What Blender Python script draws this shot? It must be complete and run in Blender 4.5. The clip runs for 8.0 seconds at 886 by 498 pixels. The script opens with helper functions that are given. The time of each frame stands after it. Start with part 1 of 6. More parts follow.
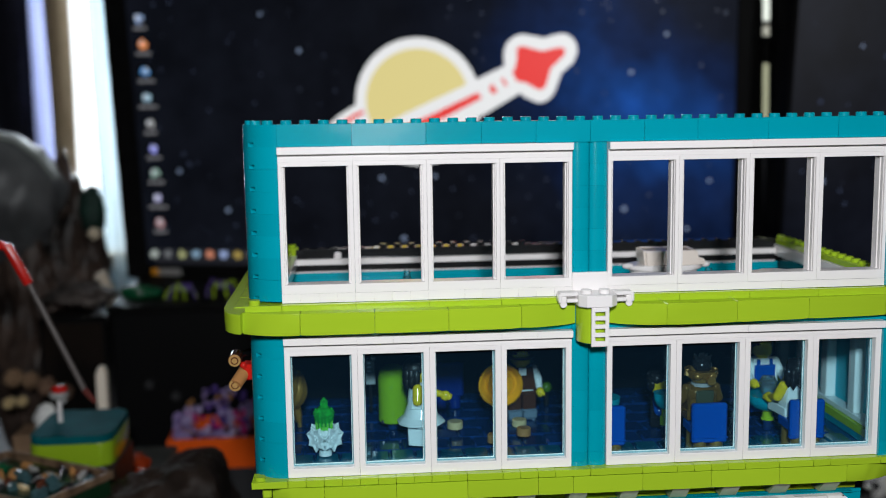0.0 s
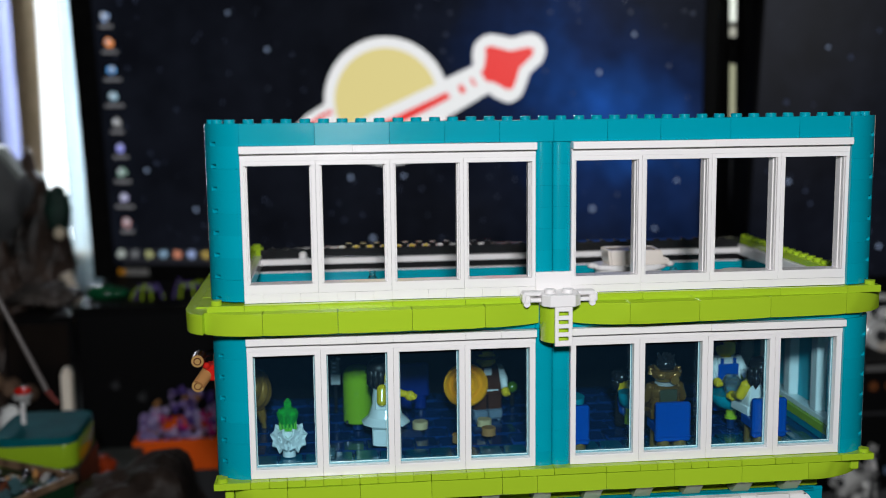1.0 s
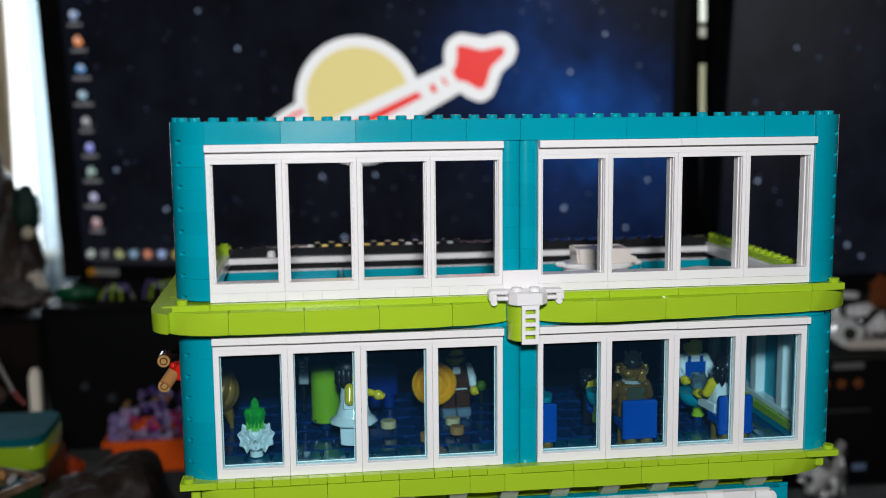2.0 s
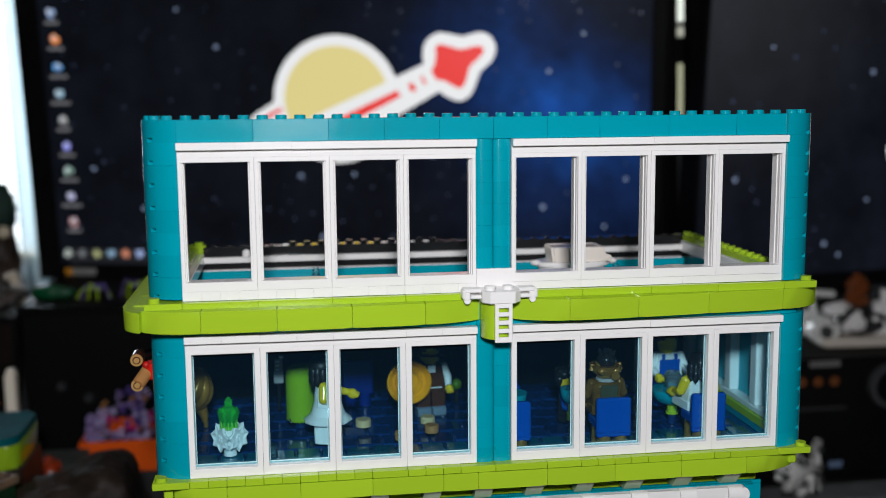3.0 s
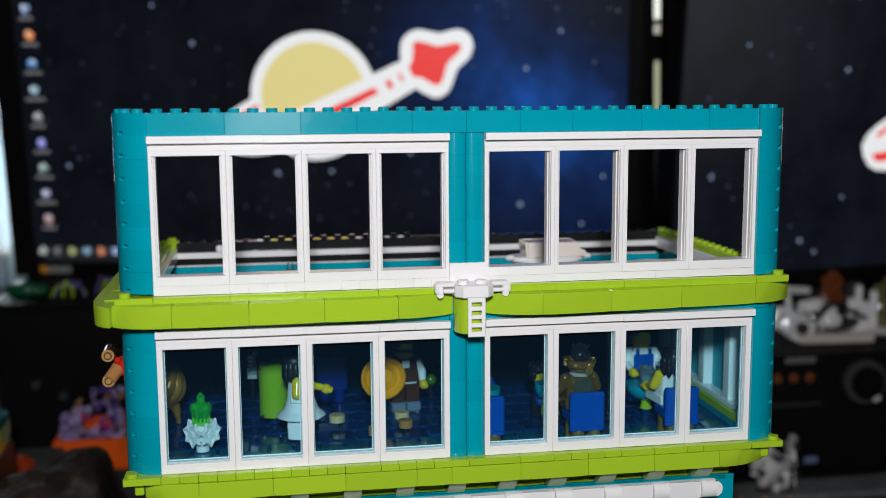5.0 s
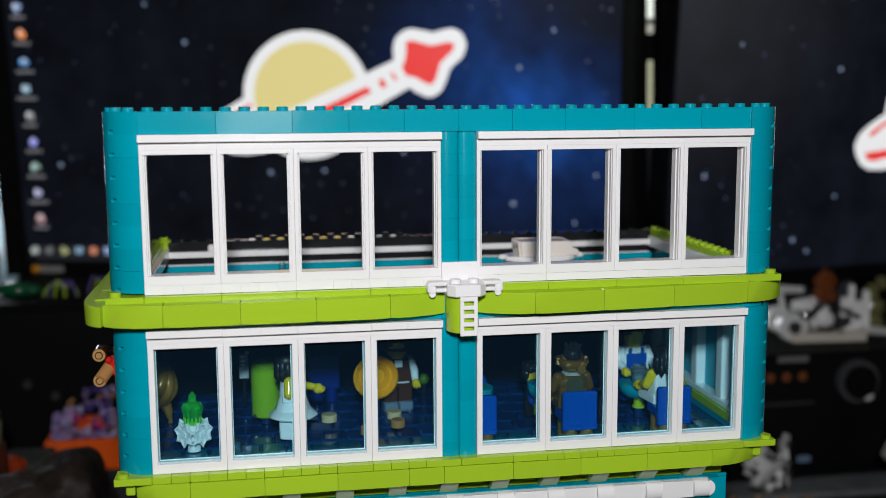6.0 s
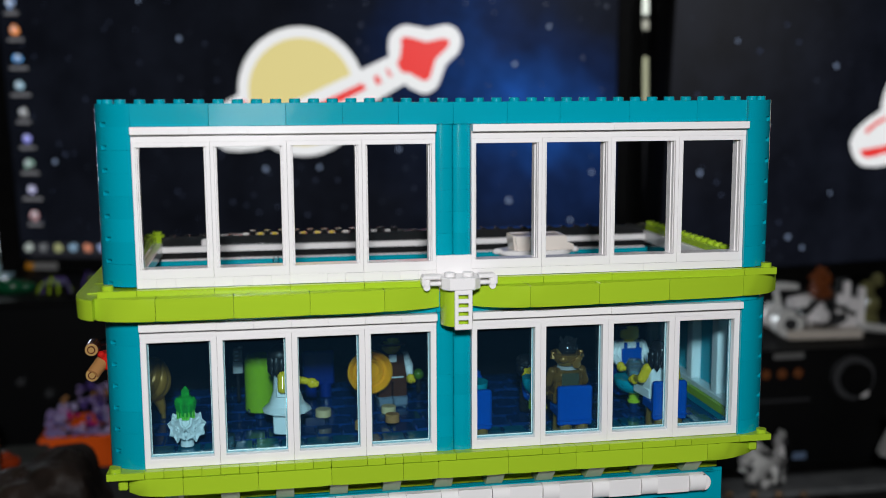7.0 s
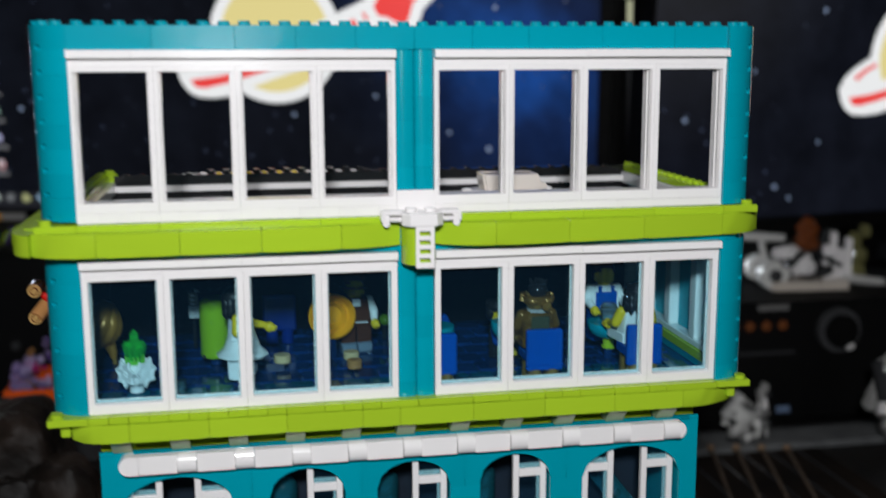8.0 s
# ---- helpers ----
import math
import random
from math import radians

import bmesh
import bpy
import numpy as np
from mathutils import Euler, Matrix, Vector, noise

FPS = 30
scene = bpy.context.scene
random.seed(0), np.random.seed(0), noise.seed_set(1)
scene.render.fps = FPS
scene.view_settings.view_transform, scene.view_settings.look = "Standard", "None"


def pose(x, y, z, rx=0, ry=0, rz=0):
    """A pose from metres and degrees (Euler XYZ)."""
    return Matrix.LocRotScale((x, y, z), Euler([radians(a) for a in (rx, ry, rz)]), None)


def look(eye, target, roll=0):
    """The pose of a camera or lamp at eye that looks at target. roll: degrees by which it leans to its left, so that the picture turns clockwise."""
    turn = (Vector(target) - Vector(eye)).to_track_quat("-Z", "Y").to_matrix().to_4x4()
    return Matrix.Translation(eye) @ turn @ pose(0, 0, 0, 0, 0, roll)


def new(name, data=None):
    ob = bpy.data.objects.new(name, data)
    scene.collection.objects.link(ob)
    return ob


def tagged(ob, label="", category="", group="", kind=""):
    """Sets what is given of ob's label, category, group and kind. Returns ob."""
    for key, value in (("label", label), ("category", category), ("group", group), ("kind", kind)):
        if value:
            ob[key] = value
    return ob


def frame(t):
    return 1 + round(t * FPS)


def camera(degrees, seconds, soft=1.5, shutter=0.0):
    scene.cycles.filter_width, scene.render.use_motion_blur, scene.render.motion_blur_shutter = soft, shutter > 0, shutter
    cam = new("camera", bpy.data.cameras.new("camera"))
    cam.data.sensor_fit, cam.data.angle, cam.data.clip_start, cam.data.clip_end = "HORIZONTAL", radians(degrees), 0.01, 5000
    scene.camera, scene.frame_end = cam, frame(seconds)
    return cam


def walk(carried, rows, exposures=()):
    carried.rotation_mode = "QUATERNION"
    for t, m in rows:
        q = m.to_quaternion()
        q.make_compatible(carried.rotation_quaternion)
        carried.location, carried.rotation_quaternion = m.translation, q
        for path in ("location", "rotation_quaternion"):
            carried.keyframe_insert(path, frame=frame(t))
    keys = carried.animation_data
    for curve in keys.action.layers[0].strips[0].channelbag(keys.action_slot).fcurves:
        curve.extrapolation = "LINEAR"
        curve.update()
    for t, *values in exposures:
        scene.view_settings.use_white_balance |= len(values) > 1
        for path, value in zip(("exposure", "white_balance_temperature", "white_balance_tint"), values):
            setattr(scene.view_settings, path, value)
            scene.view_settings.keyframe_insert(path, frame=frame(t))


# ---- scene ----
Z0 = 0.945  # height of the building's datum over the room's floor
cam = camera(44.79, 8.0, 0.6, 0.5)
cam.data.dof.use_dof = True
cam.data.dof.focus_distance = 0.495
cam.data.dof.aperture_fstop = 6.6
PATH = [  # seconds, x, y, z, yaw, pitch, roll
    (0, 0.0497, -0.4653, 0.1665, -4.652, -7.923, 0.797),
    (0.5, 0.0524, -0.4648, 0.1666, -5.312, -7.912, 0.690),
    (1, 0.0539, -0.4647, 0.1663, -6.082, -7.953, 0.636),
    (1.5, 0.0555, -0.4647, 0.1659, -6.802, -7.956, 0.578),
    (3, 0.0620, -0.4655, 0.1650, -8.270, -7.995, 0.465),
    (3.5, 0.0634, -0.4652, 0.1642, -8.617, -7.963, 0.392),
    (4, 0.0640, -0.4653, 0.1635, -8.850, -8.012, 0.359),
    (4.5, 0.0648, -0.4654, 0.1628, -9.074, -8.030, 0.358),
    (6, 0.0665, -0.4645, 0.1621, -9.598, -8.048, 0.327),
    (6.5, 0.0665, -0.4632, 0.1608, -9.721, -8.079, 0.323),
    (7, 0.0675, -0.4627, 0.1590, -9.812, -8.067, 0.307),
    (7.1, 0.0672, -0.4594, 0.1567, -9.905, -8.060, 0.300),
    (7.2, 0.0668, -0.4571, 0.1548, -9.985, -8.175, 0.310),
    (7.3, 0.0668, -0.4562, 0.1535, -9.950, -8.380, 0.300),
    (7.4, 0.0672, -0.4561, 0.1531, -9.890, -8.610, 0.310),
    (7.5, 0.0686, -0.4557, 0.1529, -9.790, -8.815, 0.320),
    (7.6, 0.0706, -0.4547, 0.1522, -9.750, -8.960, 0.290),
    (7.7, 0.0735, -0.4524, 0.1506, -9.700, -9.070, 0.270),
    (7.8, 0.0770, -0.4490, 0.1483, -9.700, -9.190, 0.260),
    (7.9, 0.0803, -0.4443, 0.1458, -9.960, -9.520, 0.240),
    (8, 0.0838, -0.4406, 0.1441, -10.287, -10.125, 0.184),
]
walk(cam, [(t, pose(x, y, Z0 + z, 90 + pitch, roll, yaw)) for t, x, y, z, yaw, pitch, roll in PATH], [(0.0, 0.0), (7.0, 0.0), (8.0, 0.04)])

# ---- world and lights ----
MM = 0.001


def at_mm(x, y, z):
    """A place of the plan, in millimetres from the building's datum, in the world's metres."""
    return Vector((x * MM, y * MM, Z0 + z * MM))


world = bpy.data.worlds.new("world")
scene.world = world
world.use_nodes = True
sky = world.node_tree.nodes.new("ShaderNodeTexSky")
sky.sky_type, sky.sun_disc, sky.sun_elevation, sky.sun_rotation = "NISHITA", False, radians(35), radians(200)
world.node_tree.links.new(sky.outputs[0], world.node_tree.nodes["Background"].inputs[0])
world.node_tree.nodes["Background"].inputs[1].default_value = 0.1


def area_lamp(name, eye, target, watts, w, h, colour):
    data = bpy.data.lights.new(name, "AREA")
    data.shape, data.size, data.size_y, data.energy, data.color = "RECTANGLE", w, h, watts, colour
    ob = new(name, data)
    ob.matrix_world = look(eye, target)
    return ob


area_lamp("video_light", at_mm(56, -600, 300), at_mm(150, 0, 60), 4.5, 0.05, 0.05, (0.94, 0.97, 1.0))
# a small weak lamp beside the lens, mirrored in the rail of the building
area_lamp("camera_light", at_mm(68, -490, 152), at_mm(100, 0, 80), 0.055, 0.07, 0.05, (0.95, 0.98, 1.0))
area_lamp("window_light", at_mm(-300, 1490, 430), at_mm(-260, 0, 0), 26.0, 0.6, 0.9, (0.82, 0.91, 1.0))


# ---- materials ----
def nodes_of(name):
    m = bpy.data.materials.new(name)
    m.use_nodes = True
    nt = m.node_tree
    return m, nt, nt.nodes["Principled BSDF"]


def bump_into(nt, bsdf, scale, strength, detail=3.0, dist=0.0004):
    tc = nt.nodes.new("ShaderNodeTexCoord")
    n = nt.nodes.new("ShaderNodeTexNoise")
    n.inputs["Scale"].default_value, n.inputs["Detail"].default_value = scale, detail
    b = nt.nodes.new("ShaderNodeBump")
    b.inputs["Strength"].default_value, b.inputs["Distance"].default_value = strength, dist
    nt.links.new(tc.outputs["Object"], n.inputs["Vector"])
    nt.links.new(n.outputs[0], b.inputs["Height"])
    nt.links.new(b.outputs[0], bsdf.inputs["Normal"])
    return n


def plastic(name, rgb, rough=0.13, vary=0.05, wave=0.18, metal=0.0):
    """Moulded plastic: slight shade from piece to piece, faint scuffs and a soft waviness of the faces."""
    m, nt, b = nodes_of(name)
    info = nt.nodes.new("ShaderNodeObjectInfo")
    hsv = nt.nodes.new("ShaderNodeHueSaturation")
    hsv.inputs["Color"].default_value = (*rgb, 1)
    mr = nt.nodes.new("ShaderNodeMapRange")
    mr.inputs["To Min"].default_value, mr.inputs["To Max"].default_value = 1 - vary, 1 + vary
    nt.links.new(info.outputs["Random"], mr.inputs["Value"])
    nt.links.new(mr.outputs[0], hsv.inputs["Value"])
    nt.links.new(hsv.outputs[0], b.inputs["Base Color"])
    n = bump_into(nt, b, 45.0, wave, 2.0, 0.0006)
    r = nt.nodes.new("ShaderNodeMapRange")
    r.inputs["To Min"].default_value, r.inputs["To Max"].default_value = rough * 0.7, rough * 1.5
    fine = nt.nodes.new("ShaderNodeTexNoise")
    fine.inputs["Scale"].default_value, fine.inputs["Detail"].default_value = 380.0, 4.0
    nt.links.new(fine.outputs[0], r.inputs["Value"])
    nt.links.new(r.outputs[0], b.inputs["Roughness"])
    b.inputs["Metallic"].default_value = metal
    b.inputs["Specular IOR Level"].default_value = 0.5
    return m


def rough_stuff(name, rgb, rgb2, scale, rough=0.7, bump=0.4, metal=0.0, dist=0.002, spec=0.35):
    """Two colours mottled by noise, with relief."""
    m, nt, b = nodes_of(name)
    n = bump_into(nt, b, scale, bump, 5.0, dist)
    mix = nt.nodes.new("ShaderNodeMix")
    mix.data_type = "RGBA"
    mix.inputs[6].default_value, mix.inputs[7].default_value = (*rgb, 1), (*rgb2, 1)
    ramp = nt.nodes.new("ShaderNodeMapRange")
    ramp.inputs["From Min"].default_value, ramp.inputs["From Max"].default_value = 0.35, 0.65
    nt.links.new(n.outputs[0], ramp.inputs["Value"])
    nt.links.new(ramp.outputs[0], mix.inputs[0])
    nt.links.new(mix.outputs[2], b.inputs["Base Color"])
    b.inputs["Roughness"].default_value, b.inputs["Metallic"].default_value = rough, metal
    b.inputs["Specular IOR Level"].default_value = spec
    return m


def clear_pane(name, tint, gloss=0.06, haze=0.02, film_rgb=None):
    """Thin tinted clear plastic: light passes, faces shine by Fresnel."""
    m, nt, b = nodes_of(name)
    nt.nodes.remove(b)
    t = nt.nodes.new("ShaderNodeBsdfTransparent")
    t.inputs[0].default_value = (*tint, 1)
    g = nt.nodes.new("ShaderNodeBsdfGlossy")
    g.inputs["Roughness"].default_value = gloss
    d = nt.nodes.new("ShaderNodeBsdfDiffuse")
    d.inputs[0].default_value = (*(film_rgb or (0.45 * tint[0], 0.9 * tint[1], tint[2])), 1)
    film = nt.nodes.new("ShaderNodeMixShader")  # diffuse share: milkiness, and the painted haze in the window panes
    film.inputs[0].default_value = haze
    nt.links.new(t.outputs[0], film.inputs[1])
    nt.links.new(d.outputs[0], film.inputs[2])
    f = nt.nodes.new("ShaderNodeFresnel")
    f.inputs[0].default_value = 1.45
    mix = nt.nodes.new("ShaderNodeMixShader")
    nt.links.new(f.outputs[0], mix.inputs[0])
    nt.links.new(film.outputs[0], mix.inputs[1])
    nt.links.new(g.outputs[0], mix.inputs[2])
    nt.links.new(mix.outputs[0], nt.nodes["Material Output"].inputs[0])
    return m


def glowing(name, rgb, strength):
    m, nt, b = nodes_of(name)
    b.inputs["Base Color"].default_value = (0.01, 0.01, 0.01, 1)
    b.inputs["Emission Color"].default_value = (*rgb, 1)
    b.inputs["Emission Strength"].default_value = strength
    b.inputs["Roughness"].default_value = 0.4
    return m


TEAL = plastic("teal_plastic", (0.0, 0.288, 0.37), wave=0.4)
LIME = plastic("lime_plastic", (0.35, 0.515, 0.022))
WHITE = plastic("white_plastic", (0.808, 0.770, 0.762), vary=0.02)
BLACK = plastic("black_plastic", (0.012, 0.012, 0.013))
BLUE = plastic("blue_plastic", (0.001, 0.068, 0.36))
GREEN = plastic("green_plastic", (0.25, 0.46, 0.018), vary=0.08)
YELLOW = plastic("yellow_plastic", (0.75, 0.52, 0.02))
ORANGE = plastic("orange_plastic", (0.88, 0.36, 0.012))
TAN = plastic("tan_plastic", (0.62, 0.47, 0.25))
NOUGAT = plastic("light_brown_plastic", (0.42, 0.20, 0.07))
BROWN = plastic("brown_plastic", (0.10, 0.03, 0.015))
GOLD = plastic("gold_plastic", (0.34, 0.20, 0.05), rough=0.28, metal=0.5)
DISH = plastic("warm_orange_plastic", (0.98, 0.39, 0.012))
DIMPURPLE = plastic("dark_purple_plastic", (0.10, 0.06, 0.26))
RED = plastic("red_plastic", (0.55, 0.015, 0.01))
AQUA = plastic("pale_aqua_plastic", (0.82, 0.84, 0.83))
OLIVE = plastic("olive_plastic", (0.34, 0.40, 0.24))
GREY = plastic("grey_plastic", (0.32, 0.31, 0.30))
DARKGREY = plastic("dark_grey_plastic", (0.035, 0.035, 0.037))
PURPLE = plastic("lavender_plastic", (0.31, 0.23, 0.47))
MAGENTA = plastic("magenta_plastic", (0.50, 0.02, 0.18))
# the blue film colour stands in for the veil of reflections on the panes
PANE = clear_pane("aqua_clear_pane", (0.645, 0.86, 0.92), 0.04, 0.012, (0.11, 0.33, 0.60))
PANE_EDGE = clear_pane("aqua_pane_edge", (0.62, 0.88, 0.93), 0.1, 0.34, (0.34, 0.62, 0.68))
PANE_LINE = clear_pane("aqua_pane_rim", (0.8, 0.94, 0.96), 0.15, 0.62, (0.66, 0.86, 0.87))
CLEAR = clear_pane("clear_plastic", (0.96, 0.98, 0.99), 0.05, 0.05)
CLEARBLUE = plastic("clear_dark_blue_plastic", (0.005, 0.033, 0.128), rough=0.12, vary=0.25, wave=0.5)
CLEARGREEN = clear_pane("clear_green_plastic", (0.30, 0.97, 0.32), 0.08, 0.36, (0.05, 0.80, 0.10))
CLEARBLUE.node_tree.nodes["Principled BSDF"].inputs["Transmission Weight"].default_value = 0.0


# ---- building blocks ----
ORIGIN = {}


def finish(bm, name, mats, smooth=False):
    me = bpy.data.meshes.new(name)
    bmesh.ops.recalc_face_normals(bm, faces=bm.faces[:])
    bm.to_mesh(me)
    bm.free()
    for m in mats if isinstance(mats, (list, tuple)) else [mats]:
        me.materials.append(m)
    if smooth:
        me.shade_smooth()
        me.set_sharp_from_angle(angle=radians(38))
    return me


def thing(name, x, y, z, label, category, group="", kind=""):
    ob = new(name)
    ob.empty_display_size = 0.01
    ob.location = at_mm(x, y, z)
    ORIGIN[ob] = Vector((x, y, z))
    return tagged(ob, label, category, group, kind)


def solo(name, me, x, y, z, label, category, rz=0.0, group="", kind=""):
    ob = new(name, me)
    ob.location = at_mm(x, y, z)
    ob.rotation_euler = (0, 0, radians(rz))
    ORIGIN[ob] = Vector((x, y, z))
    return tagged(ob, label, category, group, kind)


def put(name, me, parent, x, y, z, label="", rz=0.0):
    """A part that shares a mesh, at a place of the plan, under its thing or part."""
    ob = new(name, me)
    ob.parent = parent
    ob.location = (Vector((x, y, z)) - ORIGIN[parent]) * MM
    ob.rotation_euler = (0, 0, radians(rz))
    ORIGIN[ob] = Vector((x, y, z))
    if label:
        ob["label"] = label
    return ob


def part(name, bm, material, parent, label="", smooth=False):
    """A part built in the plan's millimetres."""
    o = ORIGIN[parent]
    bmesh.ops.translate(bm, verts=bm.verts[:], vec=-o * MM)
    ob = new(name, finish(bm, name, material, smooth))
    ob.parent = parent
    ORIGIN[ob] = o
    if label:
        ob["label"] = label
    return ob


def bm_box(bm, x0, x1, y0, y1, z0, z1, bevel=0.0, mat=0):
    r = bmesh.ops.create_cube(bm, size=1.0)
    vs = r["verts"]
    for v in vs:
        v.co = Vector(((x0 + x1) / 2 + v.co.x * (x1 - x0), (y0 + y1) / 2 + v.co.y * (y1 - y0), (z0 + z1) / 2 + v.co.z * (z1 - z0))) * MM
    fs = list({f for v in vs for f in v.link_faces})
    for f in fs:
        f.material_index = mat
    if bevel:
        es = list({e for v in vs for e in v.link_edges})
        r = bmesh.ops.bevel(bm, geom=es, offset=bevel * MM, segments=1, affect="EDGES", profile=0.5)
        for f in r["faces"]:
            f.material_index = mat
    return vs


def bm_cyl(bm, x, y, z0, z1, r0, r1=None, n=16, mat=0, m=None):
    """An upright cylinder or cone in the plan's millimetres; m turns it about its own place."""
    r1 = r0 if r1 is None else r1
    res = bmesh.ops.create_cone(bm, cap_ends=True, segments=n, radius1=r0 * MM, radius2=max(r1, 0.01) * MM, depth=(z1 - z0) * MM)
    vs = res["verts"]
    if m is not None:
        bmesh.ops.transform(bm, matrix=m, verts=vs)
    bmesh.ops.translate(bm, verts=vs, vec=Vector((x, y, (z0 + z1) / 2)) * MM)
    for f in {f for v in vs for f in v.link_faces}:
        f.material_index = mat
    return vs


def bm_ball(bm, x, y, z, rx, ry, rz, mat=0, sub=2):
    vs = bmesh.ops.create_icosphere(bm, subdivisions=sub, radius=1.0)["verts"]
    for v in vs:
        v.co = Vector((x + v.co.x * rx, y + v.co.y * ry, z + v.co.z * rz)) * MM
    for f in {f for v in vs for f in v.link_faces}:
        f.material_index = mat
    return vs


def bm_prism(bm, outline, z0, z1, mat=0, bevel=0.0):
    """A flat-topped solid over an outline of (x, y)."""
    lo = [bm.verts.new(Vector((x, y, z0)) * MM) for x, y in outline]
    hi = [bm.verts.new(Vector((x, y, z1)) * MM) for x, y in outline]
    fs = [bm.faces.new(lo[::-1]), bm.faces.new(hi)]
    n = len(outline)
    for i in range(n):
        fs.append(bm.faces.new((lo[i], lo[(i + 1) % n], hi[(i + 1) % n], hi[i])))
    for f in fs:
        f.material_index = mat
    if bevel:
        bmesh.ops.bevel(bm, geom=list({e for e in fs[1].edges} | {e for e in fs[0].edges}), offset=bevel * MM, segments=1, affect="EDGES")
    return lo + hi


def bm_tube(bm, pts, r0, r1=None, n=8, mat=0):
    """A round rod along points in the plan's millimetres, tapering from r0 to r1."""
    r1 = r0 if r1 is None else r1
    rings = []
    pts = [Vector(p) for p in pts]
    for i, p in enumerate(pts):
        d = (pts[min(i + 1, len(pts) - 1)] - pts[max(i - 1, 0)]).normalized()
        q = d.to_track_quat("Z", "Y")
        r = r0 + (r1 - r0) * i / max(1, len(pts) - 1)
        rings.append([bm.verts.new((p + q @ Vector((math.cos(a) * r, math.sin(a) * r, 0))) * MM) for a in [2 * math.pi * k / n for k in range(n)]])
    fs = [bm.faces.new(rings[0][::-1]), bm.faces.new(rings[-1])]
    for a, b in zip(rings, rings[1:]):
        for k in range(n):
            fs.append(bm.faces.new((a[k], a[(k + 1) % n], b[(k + 1) % n], b[k])))
    for f in fs:
        f.material_index = mat


CACHE = {}
STUD = 8.0


def brick_mesh(w, d, h, mat, studs=False, bevel=0.14, gap=0.035):
    """A brick, plate or tile of w by d studs, h millimetres high; its corner lies at the origin."""
    if mat is WHITE:
        bevel, gap = (0.07, 0.015) if bevel > 0.05 else (0.02, 0.004)
    if mat is LIME:
        gap = 0.07
    key = (w, d, h, mat.name, studs, bevel)
    if key not in CACHE:
        bm = bmesh.new()
        bm_box(bm, gap, w * STUD - gap, 0.0, d * STUD, gap, h - gap, bevel)
        if studs:
            for i in range(int(w)):
                for j in range(int(d)):
                    cx, cy = (i + 0.5) * STUD, (j + 0.5) * STUD
                    bm_cyl(bm, cx, cy, h - 0.1, h + 1.45, 2.4, n=16)
                    bm_cyl(bm, cx, cy, h + 1.45, h + 1.7, 2.4, 2.15, n=16)
        CACHE[key] = finish(bm, "brick", mat, True)
    return CACHE[key]


def bm_sector(bm, cx, cy, r0, r1, a0, a1, z0, z1, n):
    """A piece of a ring, angles in degrees."""
    pts = [(cx + r1 * math.cos(radians(a0 + (a1 - a0) * i / n)), cy + r1 * math.sin(radians(a0 + (a1 - a0) * i / n))) for i in range(n + 1)]
    pts += [(cx + r0 * math.cos(radians(a1 + (a0 - a1) * i / n)), cy + r0 * math.sin(radians(a1 + (a0 - a1) * i / n))) for i in range(n + 1)]
    bm_prism(bm, pts, z0, z1)


def corner_mesh(studs, r=15.9):
    """A quarter-round corner brick, two studs in radius, with a small notch in its foot; centre of the curve at the origin,
    curving from the left side to the front."""
    key = ("corner", studs, r)
    if key not in CACHE:
        bm = bmesh.new()
        bm_sector(bm, 0, 0, 8, r, 180, 270, 2.0, 9.585, 18)
        bm_sector(bm, 0, 0, 8, r, 180, 217, 0.015, 2.0, 7)
        bm_sector(bm, 0, 0, 8, r - 5.5, 217, 230, 0.015, 2.0, 2)
        bm_sector(bm, 0, 0, 8, r, 230, 270, 0.015, 2.0, 8)
        if studs:
            for x, y in ((-12, -4), (-4, -12), (-9.4, -9.4)):
                bm_cyl(bm, x, y, 9.4, 11.3, 2.4, n=16)
        CACHE[key] = finish(bm, "corner_brick", TEAL, True)
    return CACHE[key]


